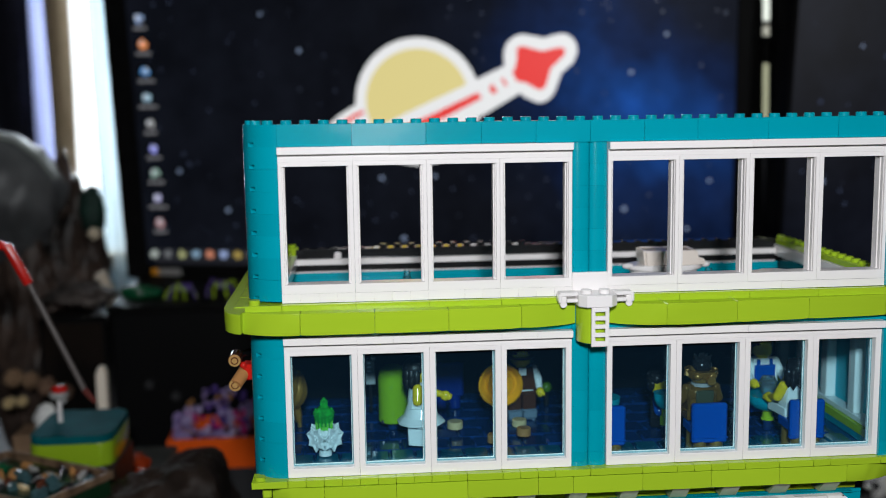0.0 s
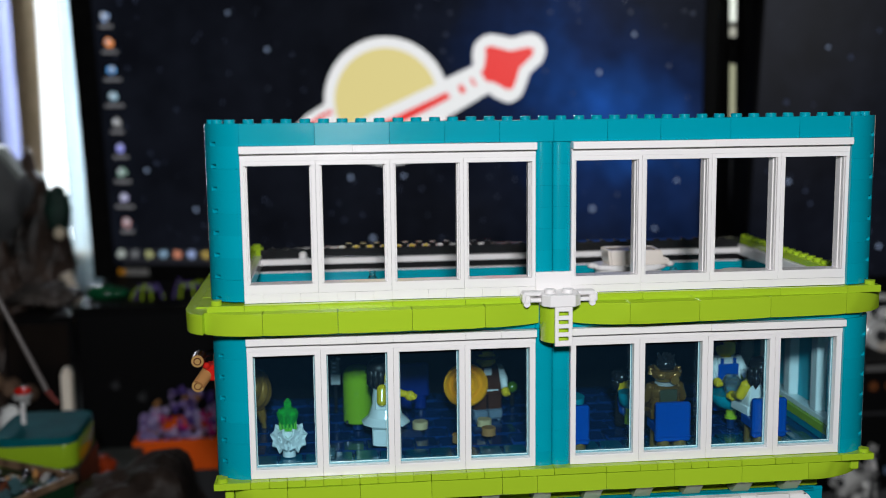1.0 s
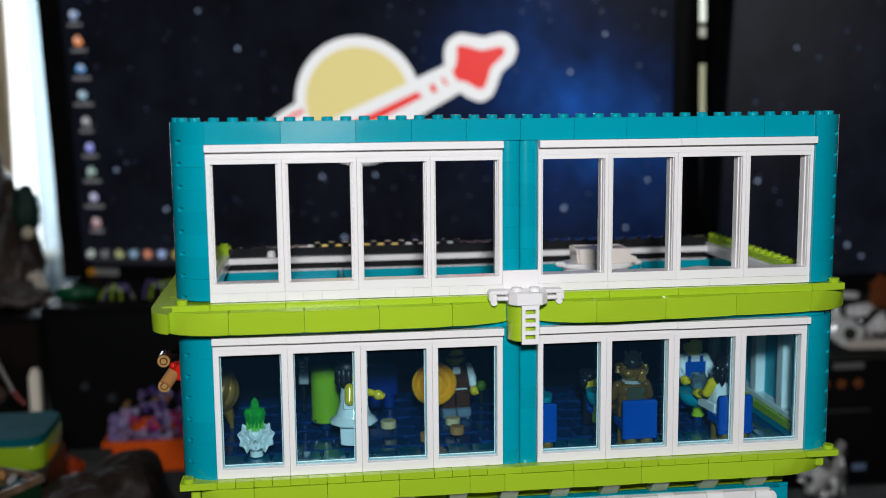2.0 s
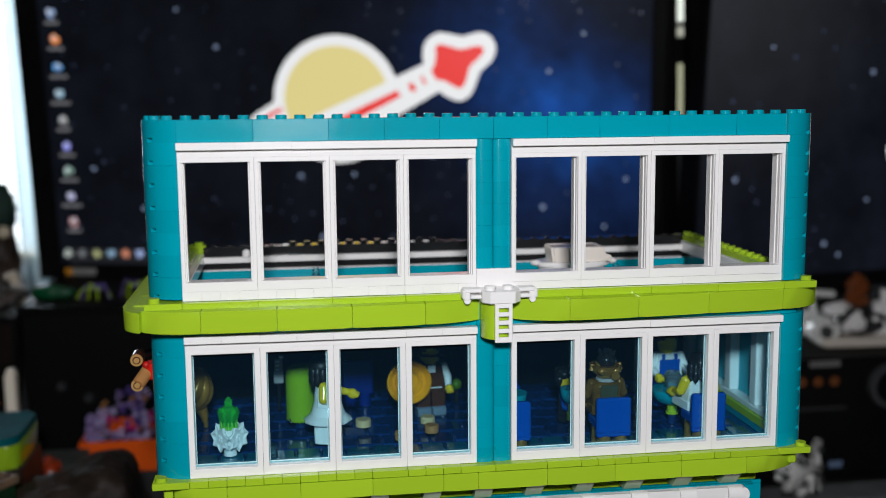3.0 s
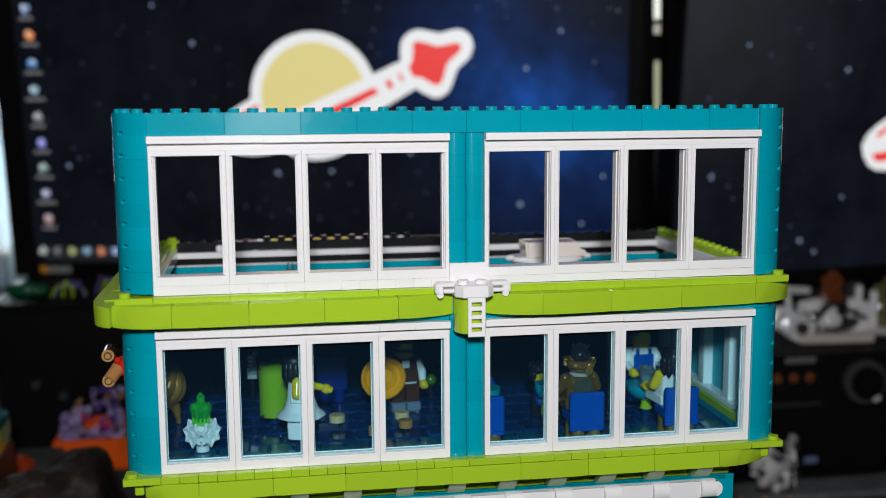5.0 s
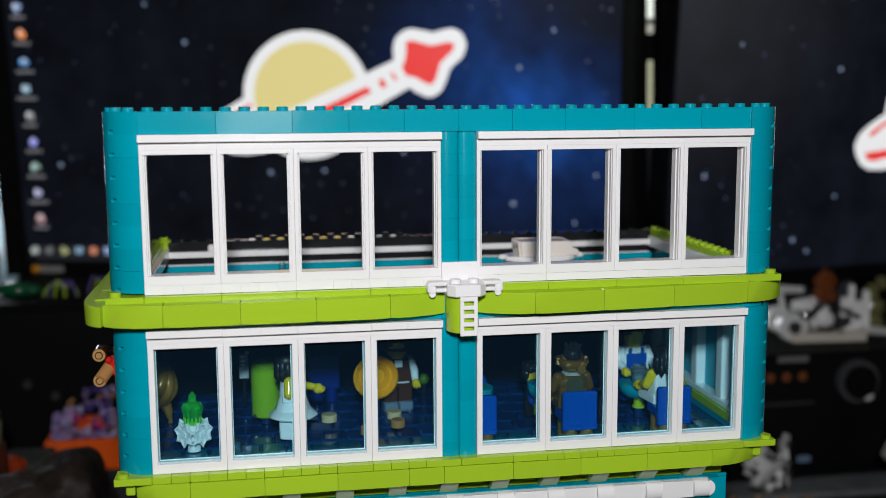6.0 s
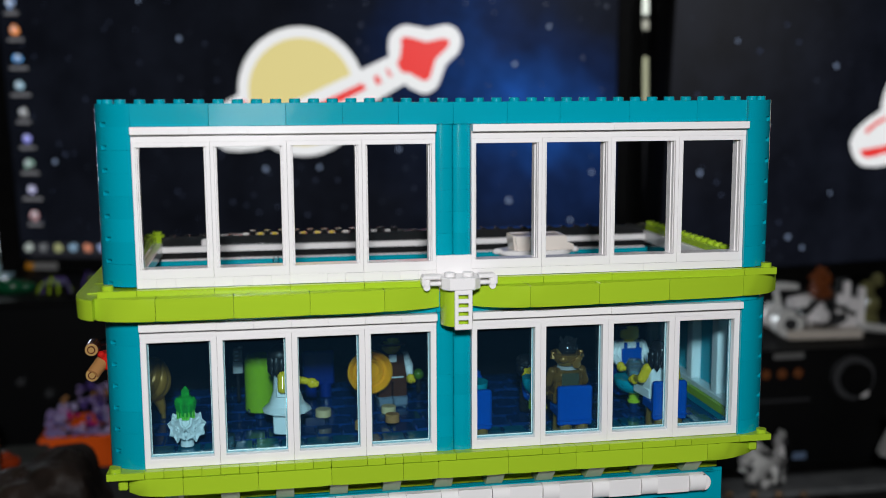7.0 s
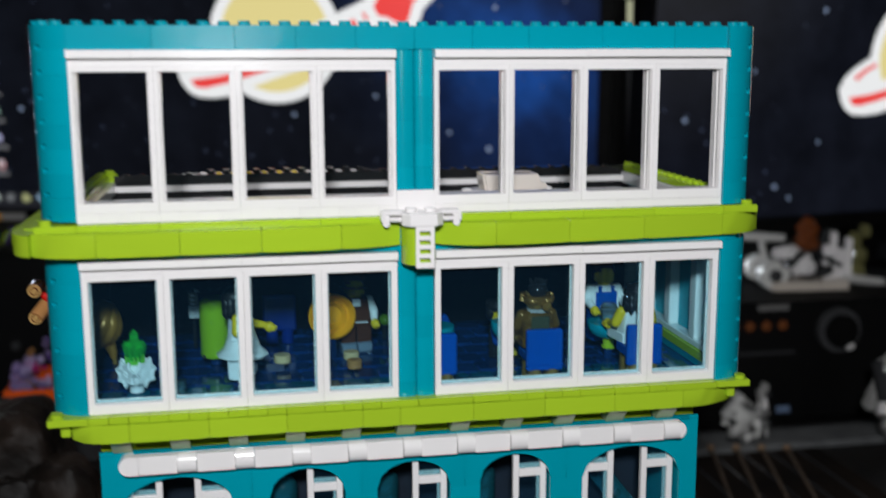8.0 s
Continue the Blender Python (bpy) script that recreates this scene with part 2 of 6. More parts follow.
def frame_mesh(panes):
    """A window frame four studs wide and six bricks high, moulded in one: a front border with a step behind it."""
    key = ("frame", panes)
    if key not in CACHE:
        bm = bmesh.new()
        W, H = 31.96, 57.56

        def ring(x0, x1, z0, z1, y):
            return [bm.verts.new(Vector((x, y, z)) * MM) for x, z in ((x0, z0), (x1, z0), (x1, z1), (x0, z1))]

        def inset(x, z0, z1, y):
            return ring(x, W - x, z0, H - z1, y)

        # front border, a narrow groove, a set-back lip and the plain reveal behind it
        loops = [ring(0.3, W - 0.1, 0.2, H - 0.2, 7.9), ring(0.04, W - 0.02, 0.04, H - 0.02, 7.6), ring(0.04, W, 0.04, H, 0.12), ring(0.14, W - 0.1, 0.1, H - 0.02, 0.0),
                 inset(1.5, 3.96, 1.96, 0.0), inset(1.6, 4.0, 2.0, 0.1), inset(1.62, 4.01, 2.01, 1.6), inset(1.82, 4.03, 2.03, 1.6), inset(1.84, 4.04, 2.04, 0.7), inset(1.94, 4.05, 2.05, 0.6),
                 inset(2.15, 4.08, 2.08, 0.6), inset(2.25, 4.09, 2.09, 0.7), inset(2.25, 4.09, 2.09, 3.1), inset(2.55, 4.1, 2.1, 3.15), inset(2.7, 4.1, 2.1, 3.3), inset(2.7, 4.1, 2.1, 7.8), inset(2.5, 3.9, 1.9, 7.9)] if not panes else [
                 ring(0.3, W - 0.1, 0.2, H - 0.2, 7.9), ring(0.04, W - 0.02, 0.04, H - 0.02, 7.6), ring(0.04, W, 0.04, H, 0.12), ring(0.14, W - 0.1, 0.1, H - 0.02, 0.0),
                 inset(2.3, 3.8, 1.8, 0.0), inset(2.55, 4.05, 2.05, 0.15), inset(2.6, 4.1, 2.1, 0.4), inset(2.6, 4.1, 2.1, 3.6), inset(2.0, 3.6, 1.6, 3.8), inset(2.0, 3.6, 1.6, 7.9)]
        for a, b in zip(loops, loops[1:] + loops[:1]):
            for k in range(4):
                bm.faces.new((a[k], a[(k + 1) % 4], b[(k + 1) % 4], b[k]))
        CACHE[key] = finish(bm, "window_frame", WHITE)
    return CACHE[key]


def pane_mesh():
    if "pane" not in CACHE:
        bm = bmesh.new()
        bm_box(bm, 2.1, 29.8, 5.0, 5.9, 3.7, 55.8, 0.25)
        bm_box(bm, 2.1, 29.8, 4.0, 4.95, 3.7, 5.1, 0.2, 1)
        bm_box(bm, 28.8, 29.8, 4.0, 4.95, 5.2, 55.8, 0.2, 1)
        bm_box(bm, 2.1, 3.0, 4.0, 4.95, 5.2, 55.8, 0.2, 1)
        bm_box(bm, 3.0, 28.7, 3.7, 3.96, 4.85, 5.15, 0.08, 2)
        bm_box(bm, 28.62, 28.9, 3.7, 3.96, 4.9, 55.8, 0.08, 2)
        bm_box(bm, 2.9, 3.12, 3.7, 3.96, 5.2, 55.8, 0.08, 2)
        CACHE["pane"] = finish(bm, "pane", [PANE, PANE_EDGE, PANE_LINE])
    return CACHE["pane"]


def column_mesh(h):
    key = ("column", h)
    if key not in CACHE:
        bm = bmesh.new()
        pts = [(0.05, 7.5), (0.05, 2.3)] + [(4 - 3.95 * math.cos(radians(a)), 2.3 - 1.5 * math.sin(radians(a))) for a in range(15, 180, 15)] + [(7.95, 2.3), (7.95, 7.5)]
        bm_prism(bm, pts, 0.02, h - 0.02)
        CACHE[key] = finish(bm, "column_brick", TEAL, True)
    return CACHE[key]


JIG = random.Random(17)


def settle(ob, mm, deg):
    """The small misfit of a piece pressed on by hand."""
    ob.location += Vector((0, JIG.uniform(-2, 1) * mm, JIG.uniform(-0.6, 1) * mm)) * MM
    ob.rotation_euler = (ob.rotation_euler.x + radians(JIG.uniform(-1.6, 1.6) * deg), radians(JIG.uniform(-0.2, 0.2) * deg), ob.rotation_euler.z + radians(JIG.uniform(-0.3, 0.3) * deg))


def row_of(parent, name, x0, widths, y, z, d, h, mat, studs=False, label=""):
    x = x0
    for w in widths:
        b = put(name, brick_mesh(w, d, h, mat, studs), parent, x * STUD, y, z, label)
        if mat is not CLEARBLUE:
            settle(b, 0.05 if mat is WHITE else 0.09, 0.12 if mat is WHITE else 0.42)
        x += w


def glazed_storey(st, z, panes, sill_mat):
    """What the two window storeys share: sill row, frames, lintel strips, columns, corners; z is the foot of the window frames."""
    foot = z - 3.2
    for left in (2, 20):
        for k in range(4):
            f = put("window_frame", frame_mesh(panes), st, (left + 4 * k) * STUD, 0, z)
            if panes:
                p = put("pane", pane_mesh(), f, (left + 4 * k) * STUD, 0, z, "clear aqua-tinted pane")
                p.visible_shadow = False
        x = left
        for w in [4, 3, 5, 4] if left == 2 else [6, 6, 4]:
            put("plate", brick_mesh(w, 1, 3.2, WHITE, False, 0.021), st, x * STUD, 0, z + 57.58)
            x += w
    for c in (18, 19):
        for k in range(6):
            put("column_brick", column_mesh(9.6), st, c * STUD, 0, z + 9.6 * k + (6.4 if panes else 6.4), "")
    for k in range(7):
        zz = foot + 9.6 * k
        settle(put("corner_brick", corner_mesh(False), st, 16, 16, zz), 0.04, 0.1)
        c = put("corner_brick", corner_mesh(False, 17.6), st, 288, 16, zz, "", 90)


def lintel(st, z, left, right):
    for x0, ws in ((2, left), (20, right)):
        x = x0
        for w in ws:
            settle(put("tile", brick_mesh(w, 1.42, 3.2, WHITE), st, x * STUD, -3.4, z, "white lintel tile standing proud of the frames"), 0.15, 0.2)
            x += w


# ---- room ----
PLASTER = rough_stuff("dark_plaster", (0.022, 0.021, 0.021), (0.032, 0.030, 0.029), 6.0, 0.85, 0.2)
CARPET = rough_stuff("dark_carpet", (0.03, 0.028, 0.026), (0.05, 0.046, 0.042), 160.0, 0.95, 0.6)
DESKTOP = rough_stuff("dark_desktop", (0.008, 0.008, 0.008), (0.014, 0.013, 0.013), 25.0, 0.5, 0.15)
CEILING = rough_stuff("ceiling_paint", (0.20, 0.195, 0.19), (0.24, 0.235, 0.225), 14.0, 0.9, 0.2)
OUTSIDE = glowing("bright_outdoors", (0.90, 0.96, 1.0), 2.1)


def slab(name, x0, x1, y0, y1, z0, z1, mat, label, category):
    """A piece of the setting, in metres of the world."""
    bm = bmesh.new()
    k = 1 / MM
    bm_box(bm, x0 * k, x1 * k, y0 * k, y1 * k, z0 * k, z1 * k)
    return tagged(new(name, finish(bm, name, mat)), label, category, "", "structure")


slab("floor", -1.6, 2.0, -2.4, 1.5, -0.1, 0.0, CARPET, "dark carpeted floor of the room", "floor")
slab("ceiling", -1.6, 2.0, -2.4, 1.5, 2.5, 2.6, CEILING, "grey painted ceiling of the room", "ceiling")
slab("wall_west", -1.7, -1.6, -2.4, 1.5, 0.0, 2.5, PLASTER, "dark painted side wall of the room", "wall")
slab("wall_east", 2.0, 2.1, -2.4, 1.5, 0.0, 2.5, PLASTER, "dark painted side wall of the room", "wall")
slab("wall_south", -1.6, 2.0, -2.5, -2.4, 0.0, 2.5, PLASTER, "dark painted wall behind the camera", "wall")
CARDWOOD = rough_stuff("brown_window_wood", (0.22, 0.14, 0.08), (0.32, 0.21, 0.12), 30.0, 0.6, 0.3)
wall_n = tagged(new("wall_north"), "dark painted wall with a bright window", "wall", "", "structure")
ORIGIN[wall_n] = Vector((0, 0, -Z0 / MM))
for x0, x1, z0, z1 in ((-1600, -640, -945, 1555), (200, 2000, -945, 1555), (-640, 200, -945, -130), (-640, 200, 1000, 1555)):
    bm = bmesh.new()
    bm_box(bm, x0, x1, 1500, 1600, z0, z1)
    ob = new("wall_panel", finish(bm, "wall_panel", PLASTER))
    ob.parent, ob.location = wall_n, (0, 0, Z0)
slab("backdrop", -1.0, 0.6, 1.78, 1.8, 0.4, 2.3, OUTSIDE, "bright daylight outside the window", "backdrop")
win = tagged(new("window_1"), "white framed window with daylight behind", "window", "", "structure")
win.location = at_mm(-135, 1550, -130)
ORIGIN[win] = Vector((-135, 1550, -130))
for x0, x1, z0, z1, nm in ((-640, -615, -130, 1000, "window_frame"), (175, 200, -130, 1000, "window_frame"), (-615, 175, -130, -105, "window_sill"), (-615, 175, 975, 1000, "window_frame"), (-150, -120, -105, 975, "window_frame")):
    bm = bmesh.new()
    bm_box(bm, x0, x1, 1520, 1570, z0, z1, 3)
    part(nm, bm, CARDWOOD, win)
slab("desk_panel", -0.95, 1.2, -0.02, 0.0, 0.0, 0.70, DESKTOP, "dark wooden back panel of the desk", "desk").location = (0, 0.93, 0)
desk = thing("desk", 120, 300, -195, "wide dark desk crowded with toys and electronics", "desk")
bm = bmesh.new()
bm_box(bm, -950, 1200, -120, 905, -225, -195, 4)
part("desktop", bm, DESKTOP, desk)
for x, y in ((-920, -90), (1170, -90), (-920, 870), (1170, 870)):
    bm = bmesh.new()
    bm_box(bm, x - 25, x + 25, y - 25, y + 25, -945, -225, 3)
    part("leg", bm, DARKGREY, desk)


# ---- toy building: top storey ----
def ledge_front(pts, a, b, step=4.0):
    """Points of a curved front edge between a and b, by smooth interpolation of (x, y) pairs."""
    xs, ys = [p[0] for p in pts], [p[1] for p in pts]
    n = max(2, int((b - a) / step))
    out = []
    for i in range(n + 1):
        x = a + (b - a) * i / n
        k = max(j for j in range(len(xs)) if xs[j] <= x + 1e-6)
        k = min(k, len(xs) - 2)
        u = (x - xs[k]) / (xs[k + 1] - xs[k])
        out.append((x, ys[k] + (ys[k + 1] - ys[k]) * u))
    return out


def ledge_piece(parent, pts, a, b, back, z0, z1, label=""):
    front = ledge_front(pts, a + 0.08, b - 0.08)
    bm = bmesh.new()
    bm_prism(bm, front + [(b - 0.08, back), (a + 0.08, back)], z0, z1, 0, 0.3)
    return part("ledge_tile", bm, LIME, parent, label, True)


top = thing("top_storey", 152, 70, 66, "teal and white toy building storey with open window frames", "toy building")
glazed_storey(top, 83.2, False, WHITE)
row_of(top, "sill_tile", 2, [1, 1, 1, 1, 1, 1, 1, 1, 2, 1, 1, 1, 1, 1, 1], 0, 79.2, 1, 4.0, WHITE)
row_of(top, "sill_tile", 20, [4, 6, 6], 0, 79.8, 1, 3.4, WHITE)
put("block", brick_mesh(2, 1, 10.4, WHITE), top, 144, -0.4, 79.2, "white block under the round columns")
lintel(top, 144.0, [3, 3, 10], [8, 8])
row_of(top, "rail_brick", 2, [4, 4, 3, 3, 3, 3, 3, 4, 4, 3], 0, 147.2, 1, 9.6, TEAL, True)
put("corner_brick", corner_mesh(True), top, 16, 16, 147.2)
put("corner_brick", corner_mesh(True, 17.6), top, 288, 16, 147.2, "", 90)
row_of(top, "plate", 0, [2, 4, 4, 4, 4], -3.4, 76.35, 1.35, 2.8, LIME)
row_of(top, "plate", 18, [2, 4, 4, 4, 4, 2], -3.4, 76.35, 1.35, 3.4, LIME)
for x in (4, 300):
    bm = bmesh.new()
    bm_cyl(bm, x, -0.2, 79.0 if x < 100 else 79.6, 81.2 if x < 100 else 81.7, 2.4)
    part("stud", bm, LIME, top, "", True)
LEDGE_A = [(-1, -3.5), (4, -6.8), (10, -9.2), (18, -10.4), (30, -10.8), (56, -10.6), (88, -10.0), (112, -9.6), (128, -8.0), (138, -5.2), (145, -2.4)]
LEDGE_B = [(159, -3.2), (168, -8.0), (178, -11.0), (190, -11.8), (216, -10.2), (250, -7.4), (275, -5.8), (292, -4.0), (303, 0.5), (309, 7)]
for a, b in ((-1, 24), (24, 56), (56, 88), (88, 120), (120, 145)):
    ledge_piece(top, LEDGE_A, a, b, -0.1, 67.0, 76.5)
for a, b in ((159, 184), (184, 216), (216, 250), (250, 287)):
    ledge_piece(top, LEDGE_B, a, b, -0.1, 67.0, 76.5)
ledge_piece(top, LEDGE_B, 287, 308.6, 8.0, 67.0, 76.5)
for sx in (-1, 1):  # ledges along the two sides
    bm = bmesh.new()
    ex = 0 if sx < 0 else 304
    curve = ((1.5, -7.4), (4.3, -5.6), (7.5, -2.0), (9.4, 3.0), (10.4, 9.0), (10.6, 22), (10.6, 140), (0.2, 140), (0.2, -2.0), (1.5, -3.0))
    if sx > 0:  # the front ledge's rounded end covers this corner
        curve = ((4.4, 6.4), (5.6, 9.0), (6.2, 14.0), (6.4, 22), (6.4, 140), (0.2, 140), (0.2, 6.4))
    arc = [(ex + sx * d, y) for d, y in curve]
    bm_prism(bm, arc, 67.4, 76.2, 0, 0.3)
    side = part("side_ledge", bm, LIME, top, "", True)
    ORIGIN[side] = ORIGIN[top]
    for k in range(5):  # raised joints of the ledge's tiles
        bm = bmesh.new()
        x0, hw = (ex - 3.2, 2.6) if sx < 0 else (ex + 2.4, 2.0)
        bm_box(bm, x0 - hw, x0 + hw, 8 + 24 * k, 30.5 + 24 * k, 76.2, 76.8, 0.15)
        part("cover_tile", bm, LIME, side)
# bracket, ladder and round block in the middle
bm = bmesh.new()
pts = [(145.2, -3.0)] + [(152.3 - 7.1 * math.cos(radians(a)), -4.5 - 8.0 * math.sin(radians(a))) for a in range(0, 181, 15)] + [(159.4, -3.0)]
bm_prism(bm, pts, 59.6, 76.0, 0, 0.3)
part("round_block", bm, LIME, top, "", True)
bracket = thing("bracket", 152, -8, 76, "white plastic clip bracket with a small ladder plate", "toy bracket")
bm = bmesh.new()
bm_prism(bm, [(143.5, -0.5), (144.5, -12.0), (147.5, -15.5), (158.5, -15.5), (161.5, -12.0), (162.5, -0.5)], 76.3, 81.6, 0, 0.4)
body = part("body", bm, WHITE, bracket)
for x in (148.6, 156.6):
    bm = bmesh.new()
    bm_cyl(bm, x, -8.5, 81.5, 83.3, 2.45, n=18)
    bm_cyl(bm, x, -8.5, 83.2, 83.25, 1.7, n=18)
    part("stud", bm, WHITE, bracket, "", True)
for sx in (-1, 1):
    bm = bmesh.new()
    cx = 153
    for dx0, dx1, y0, y1, z0, z1 in ((8.2, 16.2, -9.6, -3.0, 80.4, 82.2), (8.2, 13.4, -10.4, -4.2, 77.8, 79.6), (13.2, 16.2, -9.4, -5.2, 77.0, 80.6), (15.2, 16.8, -9.8, -3.6, 77.6, 81.6)):
        xa, xb = sorted((cx + sx * dx0, cx + sx * dx1))
        bm_box(bm, xa, xb, y0, y1, z0, z1, 0.45)
    bm_tube(bm, [(cx + sx * 14.6, -9.2, 77.0), (cx + sx * 14.6, -5.0, 77.0)], 1.5, 1.5, 14)
    part("clip", bm, WHITE, bracket)
bm = bmesh.new()
LX0, LX1, LY = 149.6, 157.4, -15.2
bm_box(bm, LX0, LX0 + 1.7, LY, LY + 1.4, 59.0, 76.4, 0.25)
bm_box(bm, LX1 - 1.7, LX1, LY, LY + 1.4, 59.0, 76.4, 0.25)
for z, h in ((59.0, 2.4), (63.2, 1.9), (66.9, 1.9), (70.6, 1.9), (74.3, 2.2)):
    bm_box(bm, LX0 + 1.4, LX1 - 1.4, LY + 0.1, LY + 1.3, z, z + h, 0.2)
part("ladder", bm, WHITE, bracket)
# terrace inside the top storey
bm = bmesh.new()
bm_box(bm, 8, 296, 8.2, 141, 57.0, 58.4)
part("terrace_floor", bm, BLACK, top, "black terrace floor")
bm = bmesh.new()
bm_box(bm, 10, 294, 139.2, 140.9, 58.5, 70.2)
part("pool_wall", bm, TEAL, top, "teal lower band of the back wall")
for x0 in (8.2, 289.8):
    bm = bmesh.new()
    bm_box(bm, x0, x0 + (2 if x0 < 100 else 6), 18, 139, 58.5, 66.0)
    part("pool_side", bm, TEAL, top)
bm = bmesh.new()
bm_box(bm, 8, 296, 141, 149, 57, 83.2)
part("back_wall", bm, BLACK, top, "low black back wall")
row_of(top, "beam", 1.4, [8.6, 10, 10, 6.6], 137.5, 74.9, 0.4, 3.2, WHITE, False, "white beam along the back wall")
bm = bmesh.new()
bm_box(bm, 12, 292, 138.6, 141, 70.3, 70.9)
part("trim_strip", bm, WHITE, top)
for i in range(2, 36):
    mat = BLACK
    if 8 <= i <= 13:
        mat = YELLOW
    elif i in (7, 14, 15, 16, 17):
        mat = WHITE
    bm = bmesh.new()
    bm_box(bm, i * 8 + 2.6, i * 8 + 5.4, 143.4, 146.6, 83.25, 83.85, 0.15)
    part("wall_top_tile", bm, mat, top)
    if mat is not BLACK:
        bm = bmesh.new()
        bm_cyl(bm, i * 8 + 8, 146, 83.25, 85.2, 1.9, n=12)
        part("wall_top_stud", bm, BLACK, top)
for x0, xs in ((4.0, 6.0), (293.5, 292.0)):
    bm = bmesh.new()
    bm_box(bm, x0 + (-3.6 if x0 < 100 else 1), x0 + (7 if x0 < 100 else 10.4), 32.2, 149, 57, 73.7)
    part("side_wall", bm, BLACK, top)
    bm = bmesh.new()
    bm_box(bm, xs, xs + (9 if xs < 100 else 6), 18, 140.6, 73.8, 80.0, 0.3)
    part("side_lining", bm, WHITE, top, "white lining of the side wall")
    for k in range(15):
        put("parapet_plate", brick_mesh(1, 1, 3.2, LIME, True), top, x0, 28 + 8 * k, 80.05)
    bm = bmesh.new()
    bm_cyl(bm, x0 + (8 if x0 < 100 else 0), 147, 79.0, 82.6, 3.0)
    part("corner_knob", bm, WHITE, top, "", True)
bm = bmesh.new()
bm_cyl(bm, 38, 140.5, 78.2, 80.6, 2.3)
bm_ball(bm, 38, 140.5, 80.6, 2.3, 2.3, 1.4)
part("knob", bm, WHITE, top, "", True)

bm = bmesh.new()
bm_cyl(bm, 12, 144, 80.0, 84.6, 3.9)
bm_cyl(bm, 12, 144, 84.6, 86.2, 2.4)
part("corner_round", bm, LIME, top, "", True)
boat = thing("toy_boat", 214, 95, 58.4, "white rounded toy boat on the teal terrace", "toy boat")
bm = bmesh.new()
hull = [(213 + 20.5 * math.copysign(abs(math.cos(radians(a))) ** 0.8, math.cos(radians(a))), 95 + 11 * math.copysign(abs(math.sin(radians(a))) ** 0.8, math.sin(radians(a)))) for a in range(0, 360, 12)]
bm_box(bm, 204, 226, 90, 100, 58.5, 73.0)
bm_prism(bm, [(213 + (x - 213) * 0.88, 95 + (y - 95) * 0.8) for x, y in hull], 72.8, 75.0)
bm_prism(bm, hull, 74.8, 77.6, 0, 0.8)
part("hull", bm, WHITE, boat, "", True)
for x, y in ((192.4, 91), (234.6, 92)):
    bm = bmesh.new()
    bm_ball(bm, x, y, 77.2, 3.0, 2.8, 1.7)
    part("bollard", bm, WHITE, boat, "", True)
bm = bmesh.new()  # an upright cabin with a raked end and an open top
rings = []
for x0, x1, y0, y1, za, zb in ((201.0, 233.6, 86.6, 103.6, 77.7, 77.7), (200.6, 233.4, 86.2, 104.0, 79.0, 79.0), (200.4, 233.0, 86.1, 104.0, 80.6, 80.6), (200.2, 229.8, 86.0, 104.1, 81.6, 81.6), (199.9, 229.0, 86.0, 104.2, 85.2, 85.0), (200.4, 228.5, 86.5, 103.7, 85.7, 85.5), (201.6, 227.4, 87.4, 102.8, 85.6, 85.4), (201.8, 227.2, 87.6, 102.6, 84.9, 84.7)):
    rings.append([bm.verts.new(Vector(p) * MM) for p in ((x0, y0, za), (x1, y0, zb), (x1, y1, zb), (x0, y1, za))])
for a, b in zip(rings, rings[1:]):
    for k in range(4):
        bm.faces.new((a[k], a[(k + 1) % 4], b[(k + 1) % 4], b[k]))
bm.faces.new(rings[0][::-1])
bm.faces.new(rings[-1])
bmesh.ops.bevel(bm, geom=[e for k in range(4) for r, q in zip(rings[:5], rings[1:6]) for e in r[k].link_edges if e.other_vert(r[k]) is q[k]], offset=1.2 * MM, segments=3, affect="EDGES")
cabin = part("cabin", bm, plastic("warm_white_plastic", (0.80, 0.71, 0.64)), boat, "warm white open cabin", True)
bm = bmesh.new()
bm_box(bm, 202.0, 227.0, 87.8, 102.4, 84.7, 85.2, 0.1)
part("cabin_floor", bm, TAN, cabin, "tan floor inside the cabin")
bm = bmesh.new()
bm_cyl(bm, 0, 0, 0, 1.3, 8.0, 7.4, n=28)
solo("white_dish", finish(bm, "white_dish", WHITE, True), 250, 34, 81.0, "white round dish lying on the terrace", "dish")
bm = bmesh.new()
bm_cyl(bm, 0, 0, -11.9, 0.1, 2.2, 2.2, n=14)
bm_cyl(bm, 0, 0, 0.1, 2.0, 1.4, 1.9, n=14)
bm_cyl(bm, 0, 0, 2.0, 3.6, 1.9, 1.4, n=14)
CUP = finish(bm, "clear_cup", CLEAR, True)
for x, y in ((76, 118), (239, 98)):
    solo("clear_cup", CUP, x, y, 70.4, "small clear plastic cup on the terrace", "cup", 0, "cups on the terrace")
bm = bmesh.new()
bm_cyl(bm, 0, 0, 0.0, 21.0, 3.0, n=14)
bm_cyl(bm, 0, 0, 21.0, 22.6, 2.4, n=14)
solo("dish_stand", finish(bm, "dish_stand", TEAL, True), 250, 34, 58.4, "teal round brick under the white dish", "toy brick")

